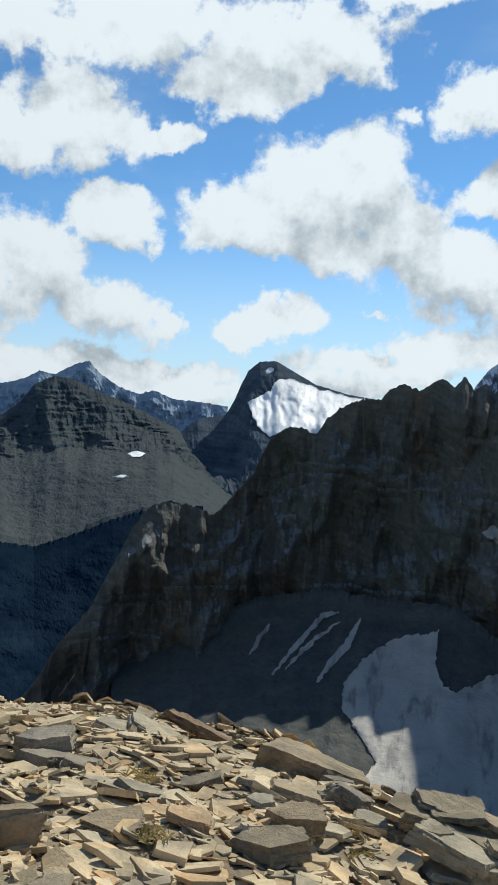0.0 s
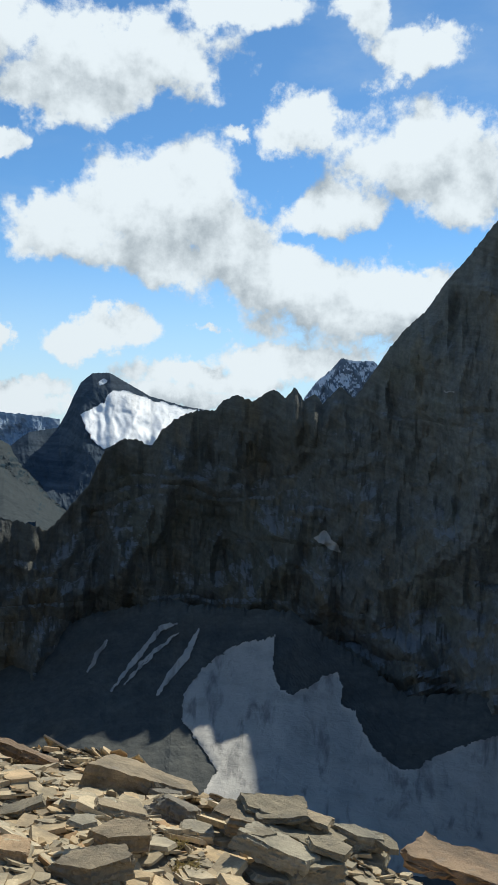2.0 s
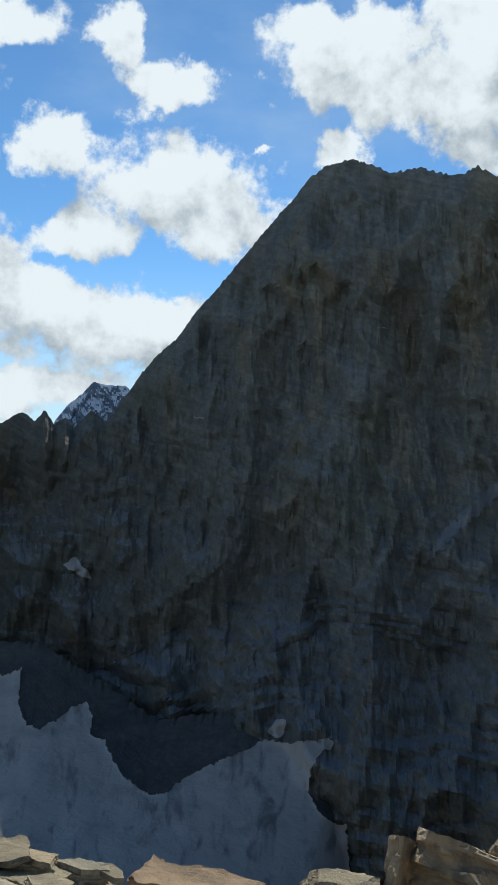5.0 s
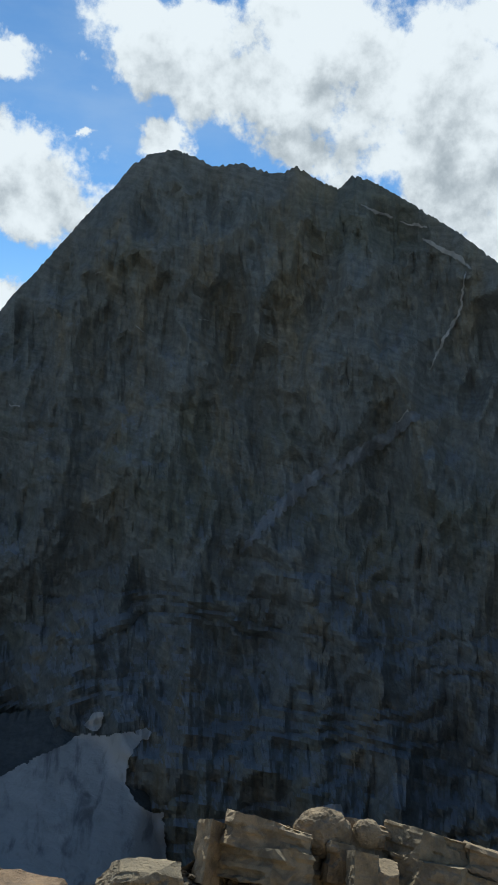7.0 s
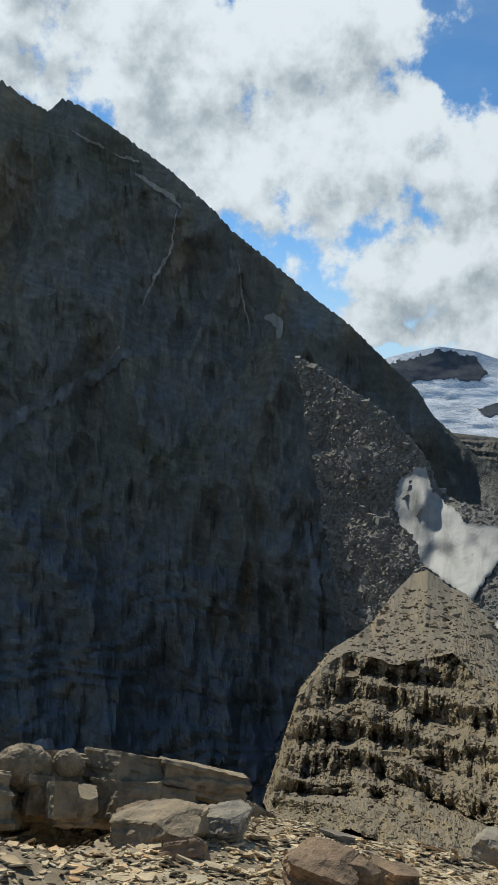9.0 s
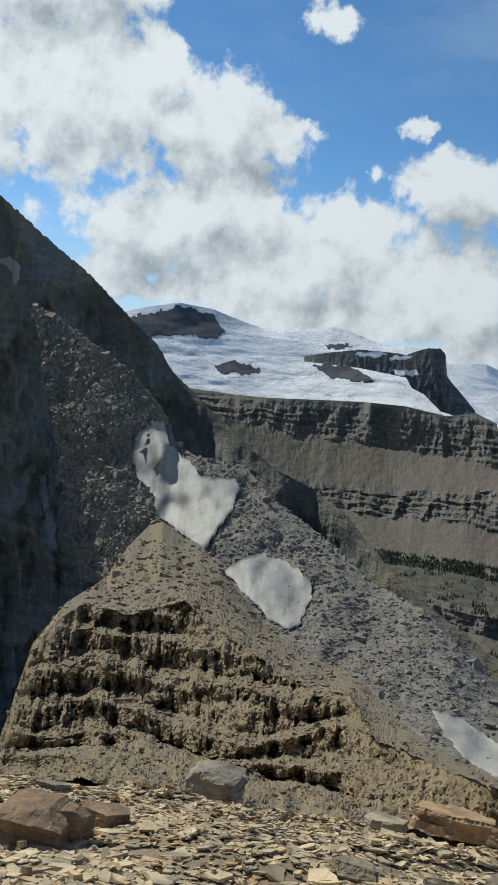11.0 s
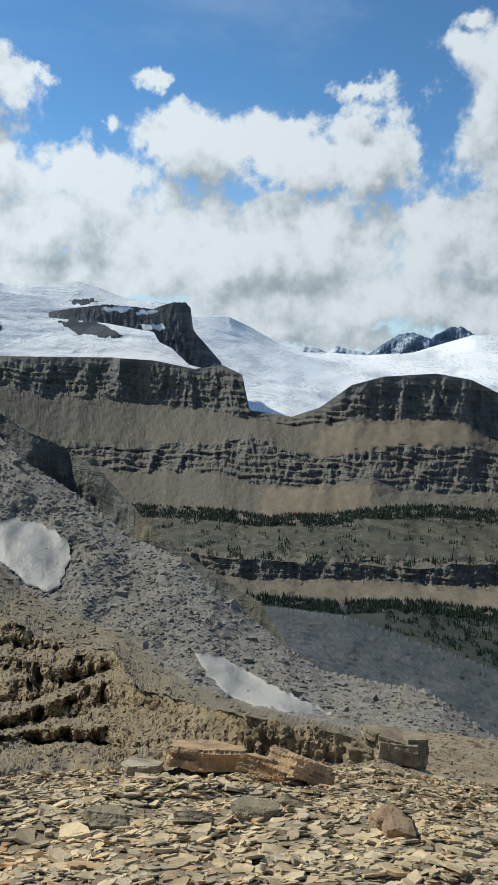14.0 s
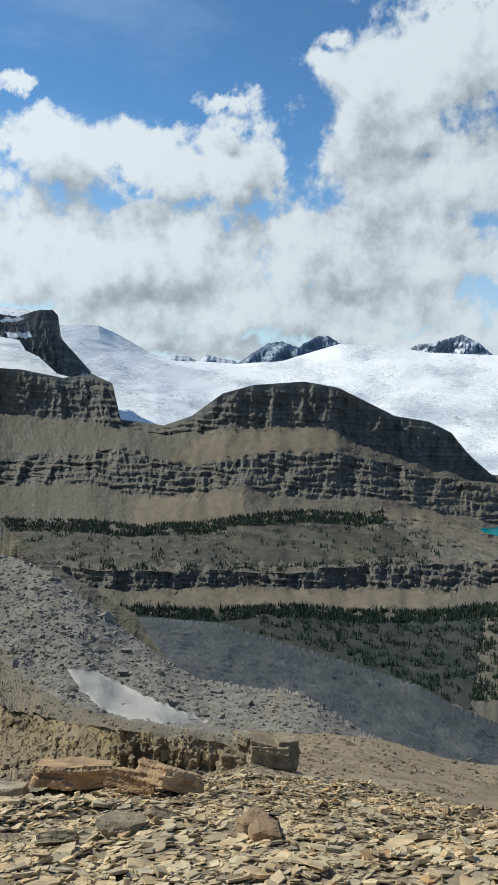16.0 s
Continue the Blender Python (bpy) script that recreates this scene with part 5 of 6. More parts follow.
groves = [along(hills, FAN_FOOT, (87, 114), (-0.8, 0.05), 7500, 11), along(hills, FAN_FOOT, (87, 118), (-2.8, -0.5), 7000, 12, 0.3), along(hills, LOW_SCREE_FOOT, (92, 123), (-0.8, 0.05), 6500, 13),
          along(hills, LOW_SCREE_FOOT, (106, 124), (-6.0, -0.5), 9500, 14, 0.0), along(hills, BENCH_EDGE, (88, 118), (0.0, 0.5), 1500, 15, 0.1)]
pts = np.concatenate(groves)
conifers("forest", pts, 6.5 * np.random.default_rng(4).lognormal(0, 0.3, len(pts)), "dark fir forest on the benches across the valley", 8)
lake = drape("lake", [plateau], [(120.24, -9.97), (121.56, -9.74), (123.27, -9.61), (123.37, -10.70), (121.74, -10.53), (120.89, -10.30)], WATER, lift=0.01, ragged=0.03, soften=40)
tagged(lake, "turquoise glacier lake below the plateau", "lake", kind="structure")

# ---- the shale shoulder at the viewer's feet ----


def settle(x, y):
    return float(ground_z(np.array([x]), np.array([y]))[0]) + 0.10 * float(fractal(np.array([[x, y, 0.0]]) / 1.1, 4)[0])


def flake_mesh(n, xy, half, seed, thick=(0.05, 0.15), tilt=0.2):
    """Broken shale flakes: six-sided plates with ragged rims, lying on the ground."""
    rng = np.random.default_rng(seed)
    k = 6
    ang = (np.arange(k)[None] + rng.uniform(-0.35, 0.35, (n, k))) * (2 * np.pi / k) + rng.uniform(0, 6.28, (n, 1))
    rad = rng.uniform(0.6, 1.15, (n, k))
    long_ = rng.uniform(0.45, 0.95, (n, 1))
    turn = rng.uniform(0, 6.28, (n, 1))
    px_, py_ = rad * np.cos(ang), rad * np.sin(ang) * long_
    lx, ly = px_ * np.cos(turn) - py_ * np.sin(turn), px_ * np.sin(turn) + py_ * np.cos(turn)
    t = rng.uniform(*thick, (n, 1))
    top = np.stack([lx * 0.94, ly * 0.94, t + rng.uniform(-0.15, 0.15, (n, k)) * t], -1)
    low = np.stack([lx, ly, -t * 0.6 + 0 * lx], -1)
    v = np.concatenate([top, low], 1) * half[:, None, None]
    e = 0.15
    x, y = xy[:, 0], xy[:, 1]
    gx = (ground_z(x + e, y) - ground_z(x - e, y)) / (2 * e) + rng.normal(0, tilt, n)
    gy = (ground_z(x, y + e) - ground_z(x, y - e)) / (2 * e) + rng.normal(0, tilt, n)
    v[..., 2] += v[..., 0] * gx[:, None] + v[..., 1] * gy[:, None]
    v[..., 0] += x[:, None]
    v[..., 1] += y[:, None]
    lump = 0.10 * fractal(np.stack([x, y, 0 * x], -1) / 1.1, 4)
    v[..., 2] += (ground_z(x, y) + lump + half * t[:, 0] * rng.uniform(0.2, 1.6, n))[:, None]
    faces = []
    for b in range(0, n * 12, 12):
        faces.append((b, b + 1, b + 2, b + 3, b + 4, b + 5))
        for j in range(6):
            faces.append((b + j, b + 6 + j, b + 6 + (j + 1) % 6, b + (j + 1) % 6))
    return v.reshape(-1, 3), faces


def shale_places(n, seed, r0, r1, azs=(-24, 128)):
    rng = np.random.default_rng(seed)
    a = np.radians(rng.uniform(*azs, n))
    r = np.sqrt(rng.uniform(r0 * r0, r1 * r1, n))
    far = np.interp((np.degrees(a) + 180) % 360 - 180, RIM_AZ, RIM_R) + np.interp(np.degrees(a), [90, 106], [1.2, 5.0])
    keep = r < far
    return np.stack([r * np.sin(a), r * np.cos(a)], 1)[keep]


rng = np.random.default_rng(21)
xy = shale_places(70000, 22, 2.0, 14.0)
half = np.clip(rng.lognormal(math.log(0.046), 0.48, len(xy)), 0.015, 0.2) * np.interp(np.degrees(np.arctan2(xy[:, 0], xy[:, 1])), [0, 20, 60], [1.2, 1.05, 0.66])
more = shale_places(34000, 24, 3.0, 14.0, (56, 128))
xy, half = np.concatenate([xy, more]), np.concatenate([half, np.clip(rng.lognormal(math.log(0.032), 0.4, len(more)), 0.012, 0.1)])
near = np.concatenate([shale_places(1500, 25, 0.3, 2.2, (-180, 180)), shale_places(5000, 26, 2.0, 6.0, (128, 336))])
xy, half = np.concatenate([xy, near]), np.concatenate([half, np.clip(rng.lognormal(math.log(0.05), 0.45, len(near)), 0.015, 0.2)])
v, f = flake_mesh(len(xy), xy, half, 23)
tagged(mesh("shale_flakes", v, f, SHALE), "tan and grey broken shale flakes covering the shoulder", "shale", kind="stuff")
xy = shale_places(16000, 32, 2.0, 14.0)
v, f = flake_mesh(len(xy), xy, np.clip(rng.lognormal(math.log(0.022), 0.3, len(xy)), 0.01, 0.05), 33, (0.2, 0.6), 0.4)
tagged(mesh("shale_chips", v, f, SHALE), "small shale chips between the larger flakes", "shale", kind="stuff")


def weather(bm, size, amount, bed, seed):
    """Break a stone's faces up: fine facets of about `size`, split beds on its sides, grain."""
    bmesh.ops.triangulate(bm, faces=bm.faces)
    for _ in range(6):
        long_ = [e for e in bm.edges if e.calc_length() > size]
        if not long_ or len(bm.verts) > 1500:
            break
        bmesh.ops.subdivide_edges(bm, edges=long_, cuts=1)
        bmesh.ops.triangulate(bm, faces=bm.faces)
    co = np.array([v.co[:] for v in bm.verts])
    d = 0.7 * fractal(co / (size * 9) + seed * 1.3, 5, gain=0.65) + 0.5 * fractal(co / (size * 4) + seed, 3, True, 0.6) - 0.3
    e = fractal(co / (size * 14) + seed * 0.7, 2)
    bm.normal_update()
    for v, k, h in zip(bm.verts, d, e):
        layer = int(math.floor(v.co.z / bed + 0.5 * h))
        split = int(math.floor(v.co.x / (bed * 7) + 0.4 * layer + h))
        push = PERM[(PERM[(PERM[layer & 255] + split) & 255] + 13 * seed) & 255] / 255 - 0.6
        side = Vector((v.normal.x, v.normal.y, 0))
        v.co += v.normal * (float(k) * amount * (0.5 if v.normal.z > 0.8 else 1.0)) + side * (push * amount * 2.4)
    return bm


def cleft(size, seed, cuts=15):
    """A block broken along flat joints, within a box of the given size, its foot at z = 0."""
    rng = random.Random(seed)
    bm = bmesh.new()
    bmesh.ops.create_cube(bm, size=1.0)
    for k in range(cuts):
        way = Vector((rng.gauss(0, 1), rng.gauss(0, 1), rng.gauss(0.25, 0.7))).normalized()
        reach = 0.5 * (abs(way.x) + abs(way.y) + abs(way.z)) * rng.uniform(0.56, 0.82)
        cut = bmesh.ops.bisect_plane(bm, geom=bm.verts[:] + bm.edges[:] + bm.faces[:], plane_co=way * reach, plane_no=way, clear_outer=True)
        bmesh.ops.holes_fill(bm, edges=[g for g in cut["geom_cut"] if isinstance(g, bmesh.types.BMEdge)])
    for v in bm.verts:
        v.co = Vector((v.co.x * size[0], v.co.y * size[1], (v.co.z + 0.5) * size[2]))
    m = max(size)
    return weather(bm, 0.045 * m, 0.032 * m, max(0.02, 0.15 * size[2]), seed)


def cobble(size, seed):
    """A rounded, knobbly boulder."""
    bm = bmesh.new()
    bmesh.ops.create_icosphere(bm, subdivisions=5, radius=0.5)
    co = np.array([v.co[:] for v in bm.verts])
    d = 0.10 * fractal(co * 2.1 + seed, 2) + 0.05 * fractal(co * 6 + seed, 5, True, 0.62)
    for v, k in zip(bm.verts, d):
        c = v.co * (1 + float(k))
        v.co = Vector((c.x * size[0], c.y * size[1], (max(c.z, -0.42) + 0.42) * size[2]))
    return bm


def flagstone(w, d, t, seed, corners=None, plain=False):
    """A split slab with straight broken edges, its foot at z = 0."""
    rng = random.Random(seed)
    n = corners or rng.randint(4, 6)
    rim = []
    for j in range(n):
        a = (j + 0.5 + rng.uniform(-0.28, 0.28)) * 2 * math.pi / n
        c, q = math.cos(a), math.sin(a)
        k = rng.uniform(0.82, 1.0) / max(abs(c), abs(q)) ** 0.8
        rim.append((0.5 * w * c * k, 0.5 * d * q * k))
    bm = bmesh.new()
    lean = (rng.uniform(-0.12, 0.12), rng.uniform(-0.12, 0.12))
    low = [bm.verts.new((x, y, 0)) for x, y in rim]
    top = [bm.verts.new((x * rng.uniform(0.9, 1.0), y * rng.uniform(0.9, 1.0), t * (1 + lean[0] * x / w + lean[1] * y / d))) for x, y in rim]
    bm.faces.new(top)
    bm.faces.new(low[::-1])
    for j in range(n):
        bm.faces.new((low[j], low[(j + 1) % n], top[(j + 1) % n], top[j]))
    m = max(w, d)
    return bm if plain else weather(bm, max(0.014, 0.045 * m), 0.024 * m, max(0.010, 0.22 * t), seed)


def part(name, bm, mat, parent, label=""):
    me = bpy.data.meshes.new(name)
    bm.to_mesh(me)
    bm.free()
    me.materials.append(mat)
    ob = new(name, me)
    ob.parent = parent
    return tagged(ob, label)


def stone(name, spec, deep, seed, mat, label, category="boulder", flat=False, lean=(0, 0), turn=None, group="", sink=0.16, rough=0.06):
    """One stone standing on the shoulder. spec: x, y, z, width, height, azimuth; deep: its depth over its width."""
    x, y, z, w, h, az = spec
    bm = flagstone(w * 1.1, w * deep * 1.4, h * 0.6, seed) if flat else cobble((w * 1.05, w * deep, h * 1.1), seed) if rough > 0.11 else cleft((w * 1.15, w * deep * 1.2, h * 1.05), seed)
    ob = part(name, bm, mat, None)
    # the base stands a little behind the point where its near edge meets the ground
    a = radians(az)
    cx, cy = x + math.sin(a) * w * deep * 0.45, y + math.cos(a) * w * deep * 0.45
    ob.matrix_world = pose(cx, cy, max(z, settle(cx, cy)) - h * sink, lean[0], lean[1], -az + (turn if turn is not None else random.Random(seed).uniform(-15, 15)))
    return tagged(ob, label, category, group)


def outcrop(spec, deep, seed, mats, label, layers=4, lean=(0, 0), turn=0):
    """A stack of layered slabs that breaks through the shale."""
    x, y, z, w, h, az = spec
    rng = random.Random(seed)
    base = new("outcrop")
    a = radians(az)
    cx, cy = x + math.sin(a) * w * deep * 0.4, y + math.cos(a) * w * deep * 0.4
    base.matrix_world = pose(cx, cy, max(z, settle(cx, cy)) - h * 0.15, lean[0], lean[1], -az + turn)
    for b in range(layers):
        side = rng.uniform(-0.22, 0.22) * w
        bm = flagstone(w * rng.uniform(0.65, 0.98) * (1 - 0.3 * b / layers), w * deep * rng.uniform(0.9, 1.3), h * rng.uniform(0.28, 0.44), seed * 10 + b)
        ob = part("block", bm, mats[b % len(mats)], base)
        ob.matrix_basis = pose(side, rng.uniform(-0.1, 0.1) * w, h * (0.72 * b / layers - 0.05), rng.uniform(-9, 3), rng.uniform(-5, 9), rng.uniform(-25, 25))
    for b in range(3):
        bm = flagstone(w * rng.uniform(0.3, 0.5), w * deep * rng.uniform(0.5, 0.8), h * rng.uniform(0.1, 0.2), seed * 50 + b)
        ob = part("slab", bm, mats[(b + 1) % len(mats)], base)
        ob.matrix_basis = pose((b - 1) * w * 0.3 + rng.uniform(-0.06, 0.06) * w, rng.uniform(-0.1, 0.05) * w, h * rng.uniform(0.55, 0.75), rng.uniform(-8, 4), rng.uniform(-6, 12), rng.uniform(-40, 40))
    return tagged(base, label, "outcrop", "rock outcrops")


def laid(name, bm, x, y, az, mat, label, category, group, pitch=0, roll=0, lift=0.0):
    """Lay a stone on the shoulder, square to the ground, then pitched and rolled."""
    e = 0.12
    gx, gy = (settle(x + e, y) - settle(x - e, y)) / (2 * e), (settle(x, y + e) - settle(x, y - e)) / (2 * e)
    ob = part(name, bm, mat, None)
    turn = Vector((-gx, -gy, 1)).to_track_quat("Z", "Y").to_matrix().to_4x4()
    up = turn.to_3x3() @ Vector((0, 1, 0))
    ob.matrix_world = Matrix.Translation((x, y, settle(x, y) + lift)) @ turn @ pose(0, 0, 0, 0, 0, -az + math.degrees(math.atan2(up.x, up.y))) @ pose(0, 0, 0, pitch, roll, 0)
    return tagged(ob, label, category, group)


# first view: the brow with its tilted slabs
laid("slab", flagstone(0.52, 0.36, 0.09, 401), -1.01, 4.57, -12, GREY_STONE, "dark slate slab half sunk in shale", "slab", "loose slabs", 4, 6, -0.02)
laid("slab", flagstone(0.4, 0.28, 0.1, 402), -1.14, 4.84, -13, GREY_STONE, "dark layered slab resting on another slab", "slab", "loose slabs", 7, -10, 0.05)
laid("slab", flagstone(0.24, 0.19, 0.06, 403), -0.91, 4.47, -12, GREY_STONE, "dark pointed slab leaning on slate", "slab", "loose slabs", 12, 18, 0.0)
laid("slab", flagstone(0.21, 0.21, 0.03, 404), -0.87, 4.68, -11, PALE_STONE, "grey-green flat slab among shale", "slab", "loose slabs", 13, 12, 0.0)
laid("boulder", cleft((0.25, 0.2, 0.2), 405), -0.89, 3.29, -15, TAN_STONE, "tan boulder with a dark shaded side", "boulder", "boulders on the shoulder", 0, 0, -0.04)
laid("slab", flagstone(0.36, 0.43, 0.035, 406), -0.53, 3.6, -8, TAN_STONE, "broad flat tan shale slab", "slab", "loose slabs", 3, 3, 0.02)
laid("slab", flagstone(0.24, 0.24, 0.04, 407), -0.22, 3.75, -3, ORANGE_STONE, "rusty orange flat slab on the shale", "slab", "loose slabs", 6, 4, 0.02)
laid("slab", flagstone(0.44, 0.44, 0.05, 408), -0.87, 5.99, -8, PALE_STONE, "pale slab tilted against the brow", "slab", "loose slabs", 11, 14, 0.03)
laid("slab", flagstone(0.5, 0.45, 0.06, 409), -0.61, 6.12, -6, PALE_STONE, "long pale slab leaning against the brow", "slab", "loose slabs", 10, 12, 0.03)
laid("slab", flagstone(0.8, 0.18, 0.07, 410), -0.28, 6.41, -3, RUST_STONE, "thin brown plank of rock jutting over the brow", "slab", "loose slabs", 3, 20, 0.06)
laid("slab", flagstone(0.86, 0.6, 0.19, 411), 0.47, 5.59, 5, TAN_STONE, "rough tan wedge of rock on the brow", "slab", "loose slabs", 5, 13, -0.03)
laid("slab", flagstone(0.39, 0.2, 0.03, 412), 0.17, 4.65, 2, PALE_STONE, "long grey shale slab lying flat", "slab", "loose slabs", 4, -4, 0.03)
laid("slab", flagstone(0.28, 0.17, 0.03, 413), -0.19, 4.65, -2, OLIVE_STONE, "narrow shale slab propped on flakes", "slab", "loose slabs", 5, -12, 0.03)
laid("slab", flagstone(0.4, 0.26, 0.09, 414), 0.16, 3.64, 3, TAN_STONE, "grey-tan slab breaking through the shale", "slab", "loose slabs", 6, -12, 0.0)
laid("slab", flagstone(0.38, 0.23, 0.08, 415), 0.3, 4.07, 4, TAN_STONE, "grey-tan slab end tilted above the shale", "slab", "loose slabs", 8, -16, 0.02)
laid("slab", flagstone(0.16, 0.14, 0.02, 416), 0.12, 3.91, 2, PALE_STONE, "pale lichen-grey plate on a dark slab", "slab", "loose slabs", 5, -10, 0.14)
laid("boulder", cleft((0.31, 0.22, 0.16), 417), 0.61, 4.72, 7, GREY_STONE, "purple-grey broken rock on the brow", "boulder", "boulders on the shoulder", 0, 8, -0.03)
laid("slab", flagstone(0.24, 0.12, 0.03, 418), 0.67, 5.33, 7, GREY_STONE, "thin slab standing beside broken rock", "slab", "loose slabs", 14, 10, 0.03)
laid("slab", flagstone(0.21, 0.19, 0.04, 419), 0.75, 4.51, 9, PALE_STONE, "small pale plate on edge among shale", "slab", "loose slabs", 10, 0, 0.03)
laid("slab", flagstone(0.29, 0.17, 0.03, 420), 1.05, 5.34, 11, TAN_STONE, "flat tan plate at the brink", "slab", "loose slabs", 4, 10, 0.02)
laid("slab", flagstone(0.34, 0.24, 0.035, 421), 0.33, 4.53, 4, TAN_STONE, "flat tan plate among smaller flakes", "slab", "loose slabs", 4, 0, 0.03)
laid("slab", flagstone(0.29, 0.23, 0.03, 422), -0.49, 4.2, -7, PALE_STONE, "pale plate lying on shale", "slab", "loose slabs", 4, 8, 0.03)
outcrop((1.13, 4.34, -2.35, 0.72, 0.26, 15), 0.5, 11, (OLIVE_STONE, TAN_STONE), "layered tan ledge jutting out over the drop", 5, (0, 6))
outcrop((1.16, 3.90, -2.27, 0.63, 0.22, 17), 0.5, 12, (PALE_STONE, OLIVE_STONE), "pale broad slab ledge at the brink", 3, (-6, 4))
outcrop((1.62, 4.31, -2.44, 0.42, 0.18, 21), 0.6, 17, (PALE_STONE, OLIVE_STONE), "rounded pale ledge end above the glacier", 3, (0, 4))
stone("slab", (2.30, 4.37, -2.60, 0.94, 0.10, 28), 0.35, 18, RUST_STONE, "long rust-brown slab at the brink", "slab", True, (-4, 3), group="loose slabs")
stone("boulder", (3.29, 4.29, -2.85, 0.46, 0.17, 37), 0.6, 19, OLIVE_STONE, "olive-tan rock tip at the brink", group="boulders on the shoulder")
# the boulder pile at the brink

def ledge(slabs, label):
    """A shelf of thick tilted beds. slabs: the middle of each front lip, length, thickness, tilt, azimuth and depth."""
    first = slabs[0]
    base = new("rock_ledge")
    base.matrix_world = pose(*first[:3])
    for k, (x, y, z, wide, thick, tilt, az, deep) in enumerate(slabs):
        a = radians(az)
        bm = flagstone(wide * 1.12, deep * 1.15, thick, 700 + k, 5)
        ob = part("bed", bm, (TAN_STONE, OLIVE_STONE, TAN_STONE)[k % 3], base)
        ob.matrix_basis = Matrix.Translation(Vector((-first[0], -first[1], -first[2]))) @ pose(x + math.sin(a) * deep * 0.5, y + math.cos(a) * deep * 0.5, z - thick * 0.9, -24, tilt, -az)
    return tagged(base, label, "rock ledge")


ledge([(8.16, 8.39, -5.48, 1.56, 0.40, 12, 44, 1.2), (7.95, 8.15, -5.72, 1.89, 0.43, 6, 44, 1.2), (7.45, 8.89, -5.49, 0.39, 0.78, 8, 40, 1), (8.82, 7.75, -5.65, 0.55, 0.53, 3, 49, 1), (8.88, 7.24, -5.55, 0.47, 0.45, -1, 51, 0.6),
       (8.52, 8.89, -5.58, 0.83, 0.15, 6, 44, 0.7), (9.36, 7.75, -5.73, 0.81, 0.55, -1, 50, 1.2), (9.86, 7.11, -5.57, 1.25, 0.50, 7, 54, 1.2), (10.30, 7.55, -5.73, 0.90, 0.13, 10, 54, 0.8), (10.69, 6.26, -5.84, 1.44, 0.42, 9, 60, 1.2),
       (9.72, 6.81, -5.82, 1.25, 0.54, 3, 55, 1), (11.04, 6.66, -6.02, 0.83, 0.10, 6, 59, 0.8)], "thick tilted beds of tan layered rock at the brink")
ledge([(9.71, 7.91, -5.74, 1.62, 0.49, 6, 51, 1.2), (10.69, 6.62, -5.96, 1.90, 0.38, 10, 58, 1.2), (9.54, 7.50, -6.03, 1.62, 0.55, 7, 52, 1), (10.06, 8.31, -5.87, 0.86, 0.14, 6, 50, 0.8), (10.29, 6.54, -6.05, 1.01, 0.37, 7, 58, 1)], "flat-topped tan rock ledge with a dark undercut")
stone("boulder", (9.01, 8.15, -5.80, 0.76, 0.58, 48), 0.9, 24, TAN_STONE, "rounded rough tan boulder on top of a rock shelf", group="boulders on the shoulder", rough=0.12, sink=0.0)
stone("boulder", (9.58, 7.81, -5.68, 0.40, 0.36, 51), 0.9, 25, TAN_STONE, "small rounded boulder beside a larger one", group="boulders on the shoulder", rough=0.12, sink=0.05)
stone("boulder", (9.13, 7.25, -6.05, 0.53, 0.42, 52), 0.8, 26, TAN_STONE, "squarish tan block in front of a ledge", group="boulders on the shoulder", sink=0.0)
stone("boulder", (9.24, 6.31, -5.99, 0.44, 0.36, 56), 0.8, 27, RUST_STONE, "dark brown angular block", group="boulders on the shoulder", sink=0.0)
stone("boulder", (5.02, 2.95, -3.14, 0.56, 0.22, 60), 0.7, 28, TAN_STONE, "long lichen-specked tan boulder", group="boulders on the shoulder", lean=(0, -10))
stone("boulder", (5.39, 2.71, -3.23, 0.40, 0.22, 63), 0.8, 29, GREY_STONE, "grey cracked boulder beside a tan one", group="boulders on the shoulder")
stone("slab", (7.21, 3.38, -3.99, 0.35, 0.25, 65), 0.3, 30, TAN_STONE, "upright fin of tan rock", "slab", True, (-50, 25), group="loose slabs")
stone("slab", (4.73, 2.63, -3.00, 0.39, 0.20, 61), 0.4, 31, RUST_STONE, "pointed brown slab standing on edge", "slab", True, (-40, -20), group="loose slabs")
stone("boulder", (5.00, 1.71, -2.99, 0.54, 0.19, 71), 0.7, 32, RUST_STONE, "reddish weathered rock on the shale slope", group="boulders on the shoulder", rough=0.1)
stone("boulder", (5.14, 1.53, -3.03, 0.24, 0.21, 73), 0.7, 33, RUST_STONE, "dark reddish block with a square face", group="boulders on the shoulder")
stone("slab", (5.69, 1.49, -3.22, 0.37, 0.15, 75), 0.6, 34, RUST_STONE, "orange-topped slab propped on stones", "slab", True, (-8, 6), group="loose slabs")
stone("slab", (6.74, 2.37, -3.70, 0.32, 0.13, 71), 0.5, 35, GREY_STONE, "grey slab half sunk in shale", "slab", True, (-20, 8), group="loose slabs")
stone("boulder", (8.34, 1.30, -4.29, 0.50, 0.24, 81), 0.8, 36, GREY_STONE, "dark grey boulder at the foot of the ledges", group="boulders on the shoulder")
stone("slab", (7.50, -0.96, -3.80, 0.74, 0.30, 97), 0.5, 38, ORANGE_STONE, "large orange slab lying against the ledge", "slab", True, (-16, 5), group="orange slabs")
stone("slab", (7.05, -1.42, -3.62, 0.42, 0.24, 101), 0.6, 39, ORANGE_STONE, "small orange slab beside a larger one", "slab", True, (-18, 6), group="orange slabs")
stone("slab", (6.75, -1.66, -3.46, 0.58, 0.26, 104), 0.5, 40, ORANGE_STONE, "orange slab leaning on the shale", "slab", True, (-26, 14), group="orange slabs")
stone("slab", (7.46, -0.40, -3.84, 0.38, 0.12, 93), 0.7, 41, PALE_STONE, "pale slab beside the orange one", "slab", True, (-14, 0), group="loose slabs")
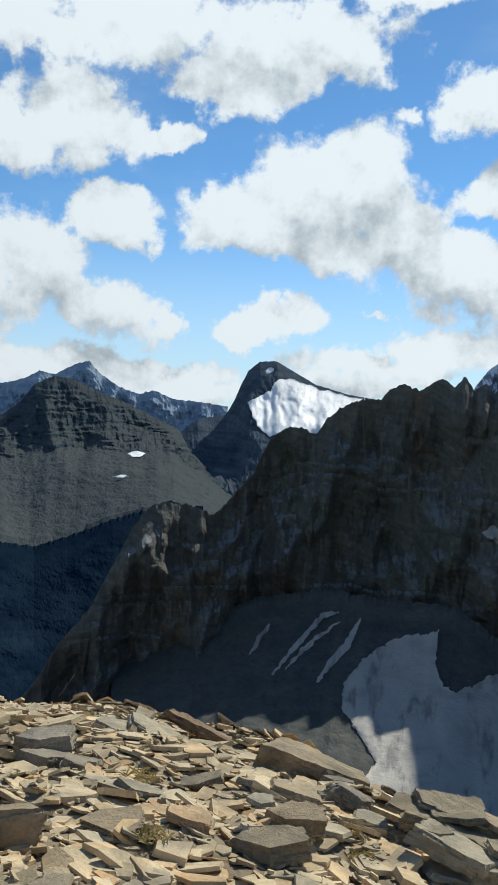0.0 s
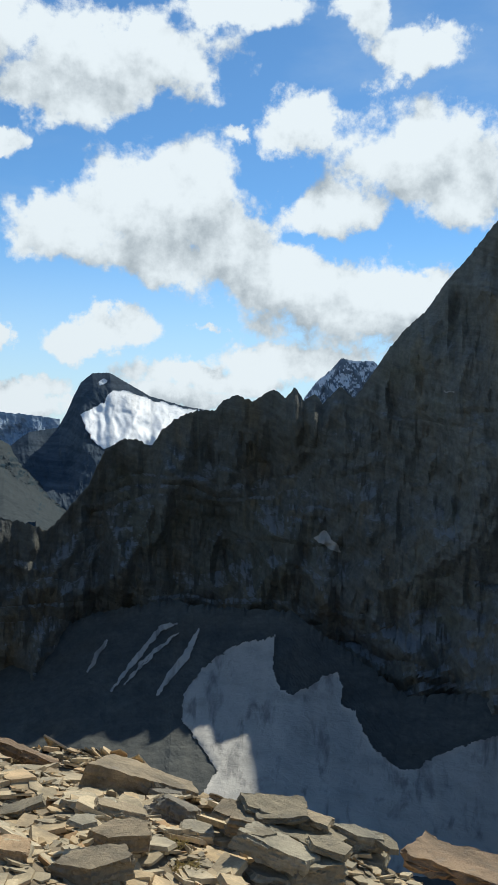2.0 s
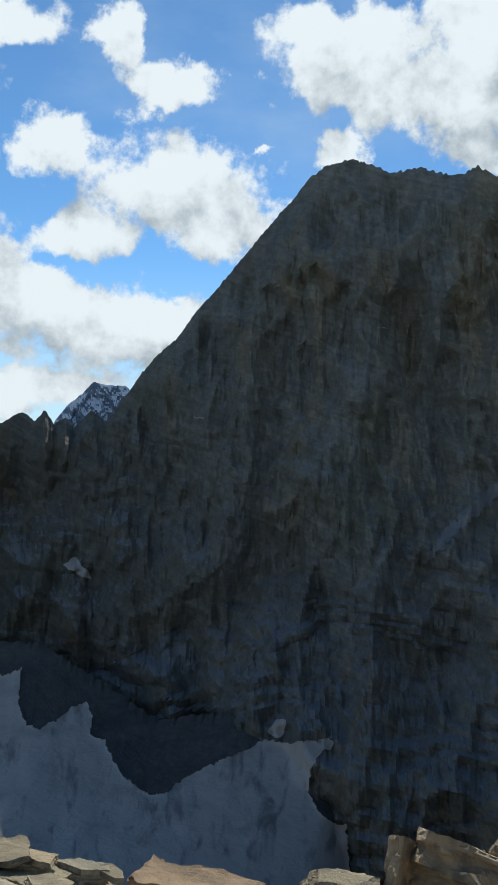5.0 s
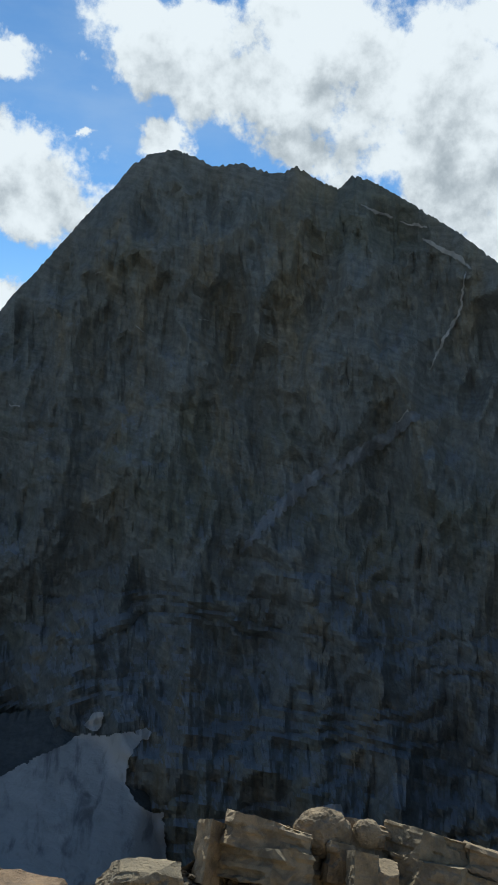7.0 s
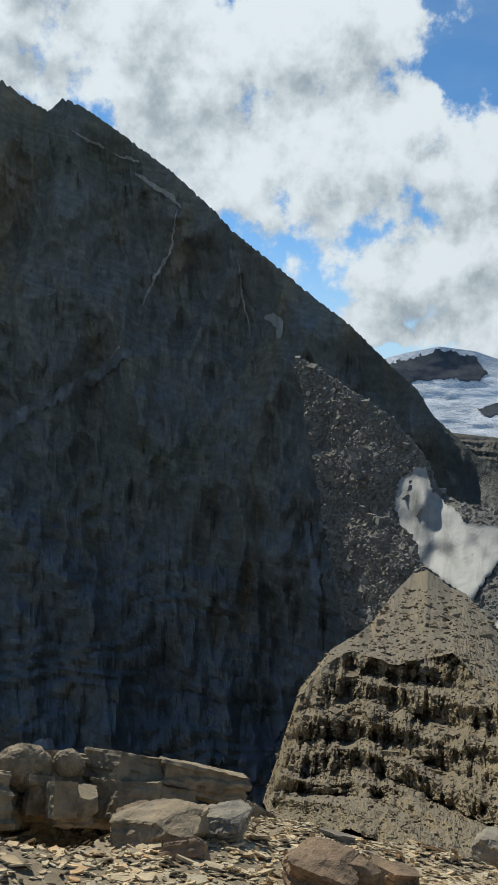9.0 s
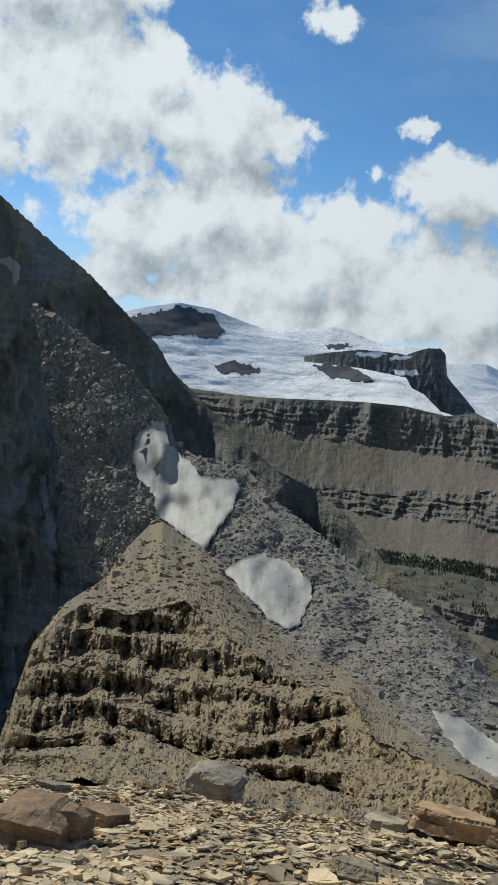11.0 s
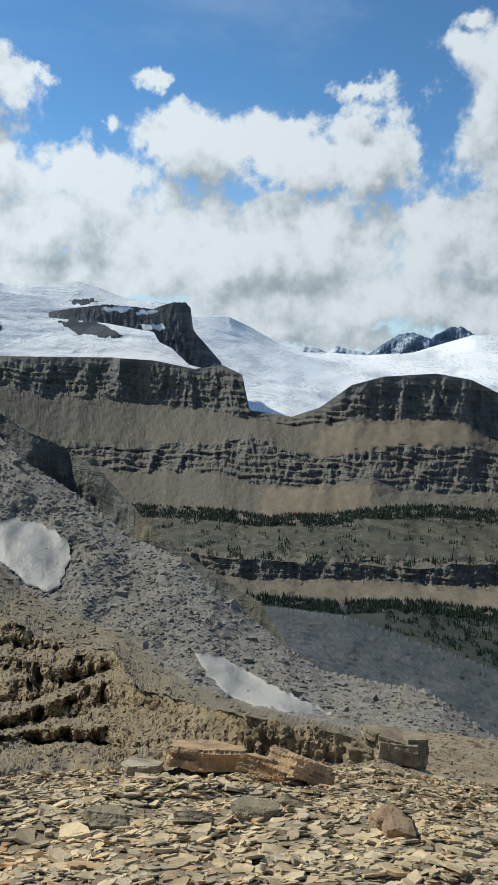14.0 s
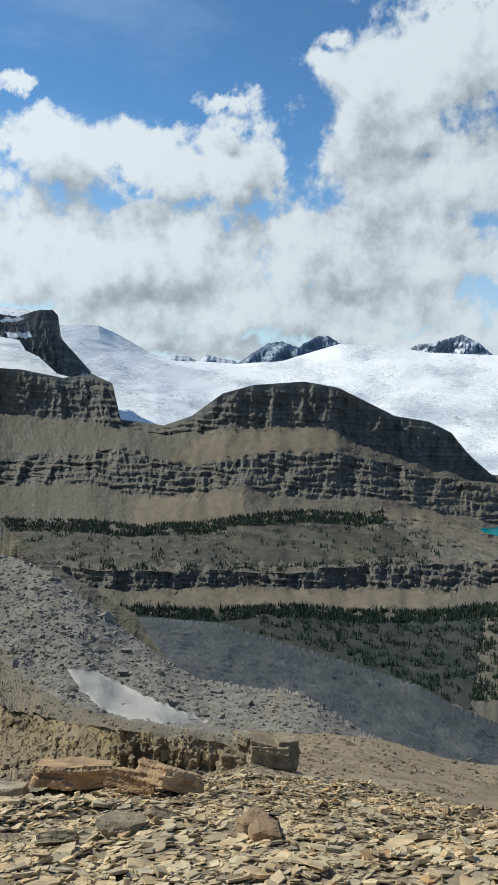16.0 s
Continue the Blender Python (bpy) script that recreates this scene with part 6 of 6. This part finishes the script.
stone("slab", (5.19, -0.76, -2.91, 0.24, 0.10, 98), 0.45, 42, OLIVE_STONE, "dark pointed slab standing in the shale", "slab", True, (-42, 0), group="loose slabs")
stone("slab", (5.37, -1.41, -2.96, 0.24, 0.10, 105), 0.45, 43, OLIVE_STONE, "grey slab standing on edge in the shale", "slab", True, (-45, 8), group="loose slabs")
stone("boulder", (5.05, -0.24, -2.87, 0.24, 0.10, 93), 0.7, 44, OLIVE_STONE, "dark hollow stone in the shale", group="boulders on the shoulder")
stone("boulder", (5.18, -1.14, -2.90, 0.27, 0.11, 102), 0.7, 45, OLIVE_STONE, "dark low stone in the shale", group="boulders on the shoulder")
stone("boulder", (4.89, -1.89, -2.78, 0.22, 0.10, 111), 0.8, 46, RUST_STONE, "brown block with a dark face", group="boulders on the shoulder")
stone("boulder", (4.72, -1.89, -2.71, 0.18, 0.09, 112), 0.8, 47, RUST_STONE, "small brown block on the shale", group="boulders on the shoulder")
outcrop((11.92, -4.00, -6.20, 1.19, 0.66, 109), 0.5, 49, (BROWN_BLOCK, OLIVE_STONE), "dark layered ledge end with split blocks", 5, (0, 4))
stone("boulder", (11.85, -4.33, -6.14, 0.38, 0.46, 110), 0.8, 50, OLIVE_STONE, "split block at the end of the ledge", group="boulders on the shoulder")


def tuft(spot, wide, seed):
    """A dry tuft of alpine grass."""
    rng = random.Random(seed)
    x, y = spot
    bm = bmesh.new()
    for k in range(90):
        a, r = rng.uniform(0, 6.28), wide * 0.5 * rng.random() ** 0.5
        bx, by = r * math.cos(a), r * math.sin(a)
        h, lean, b = wide * rng.uniform(0.10, 0.28), wide * rng.uniform(0.1, 0.4), rng.uniform(0, 6.28)
        w = 0.003
        p = [Vector((bx - w, by, 0)), Vector((bx + w, by, 0)), Vector((bx + lean * 0.4 * math.cos(b), by + lean * 0.4 * math.sin(b), h * 0.7)), Vector((bx + lean * math.cos(b), by + lean * math.sin(b), h))]
        v = [bm.verts.new(q) for q in p]
        bm.faces.new((v[0], v[1], v[2]))
        bm.faces.new((v[1], v[3], v[2]))
    ob = part("grass_tuft", bm, GRASS, None)
    ob.matrix_world = pose(x, y, settle(x, y) + 0.03)
    return tagged(ob, "dry yellow-green grass tuft between shale flakes", "grass", "grass tufts")


for k, (spot, wide) in enumerate((((-0.54, 4.52), 0.26), ((0.60, 4.22), 0.16), ((0.62, 3.94), 0.2), ((-0.34, 3.43), 0.2), ((1.29, 4.58), 0.12))):
    tuft(spot, wide * 0.7, k)

# the larger stones nearest to the viewer, each by itself
rng = np.random.default_rng(51)
plates = []
for k in range(14):
    bm = flagstone(1.0, rng.uniform(0.5, 0.9), rng.uniform(0.08, 0.18), 300 + k, None, True)
    me = bpy.data.meshes.new("stone")
    bm.to_mesh(me)
    bm.free()
    me.materials.append(SHALE)
    plates.append(me)
spots = np.concatenate([shale_places(330, 52, 2.6, 6.2, (-20, 30))[:150], shale_places(420, 53, 4.0, 9.0, (50, 124))[:150]])
for k, (x, y) in enumerate(spots):
    size = rng.uniform(0.08, 0.24) * (1.0 if k < 150 else 0.6)
    ob = new("stone", plates[k % 14])
    ob.parent = ground
    e = 0.1
    gx, gy = (settle(x + e, y) - settle(x - e, y)) / (2 * e), (settle(x, y + e) - settle(x, y - e)) / (2 * e)
    turn = Vector((-gx + rng.normal(0, 0.10), -gy + rng.normal(0, 0.10), 1)).to_track_quat("Z", "Y").to_matrix().to_4x4()
    ob.matrix_basis = Matrix.Translation((x, y, settle(x, y) + size * 0.01)) @ turn @ pose(0, 0, 0, 0, 0, rng.uniform(0, 360)) @ Matrix.Diagonal((size, size, size, 1))
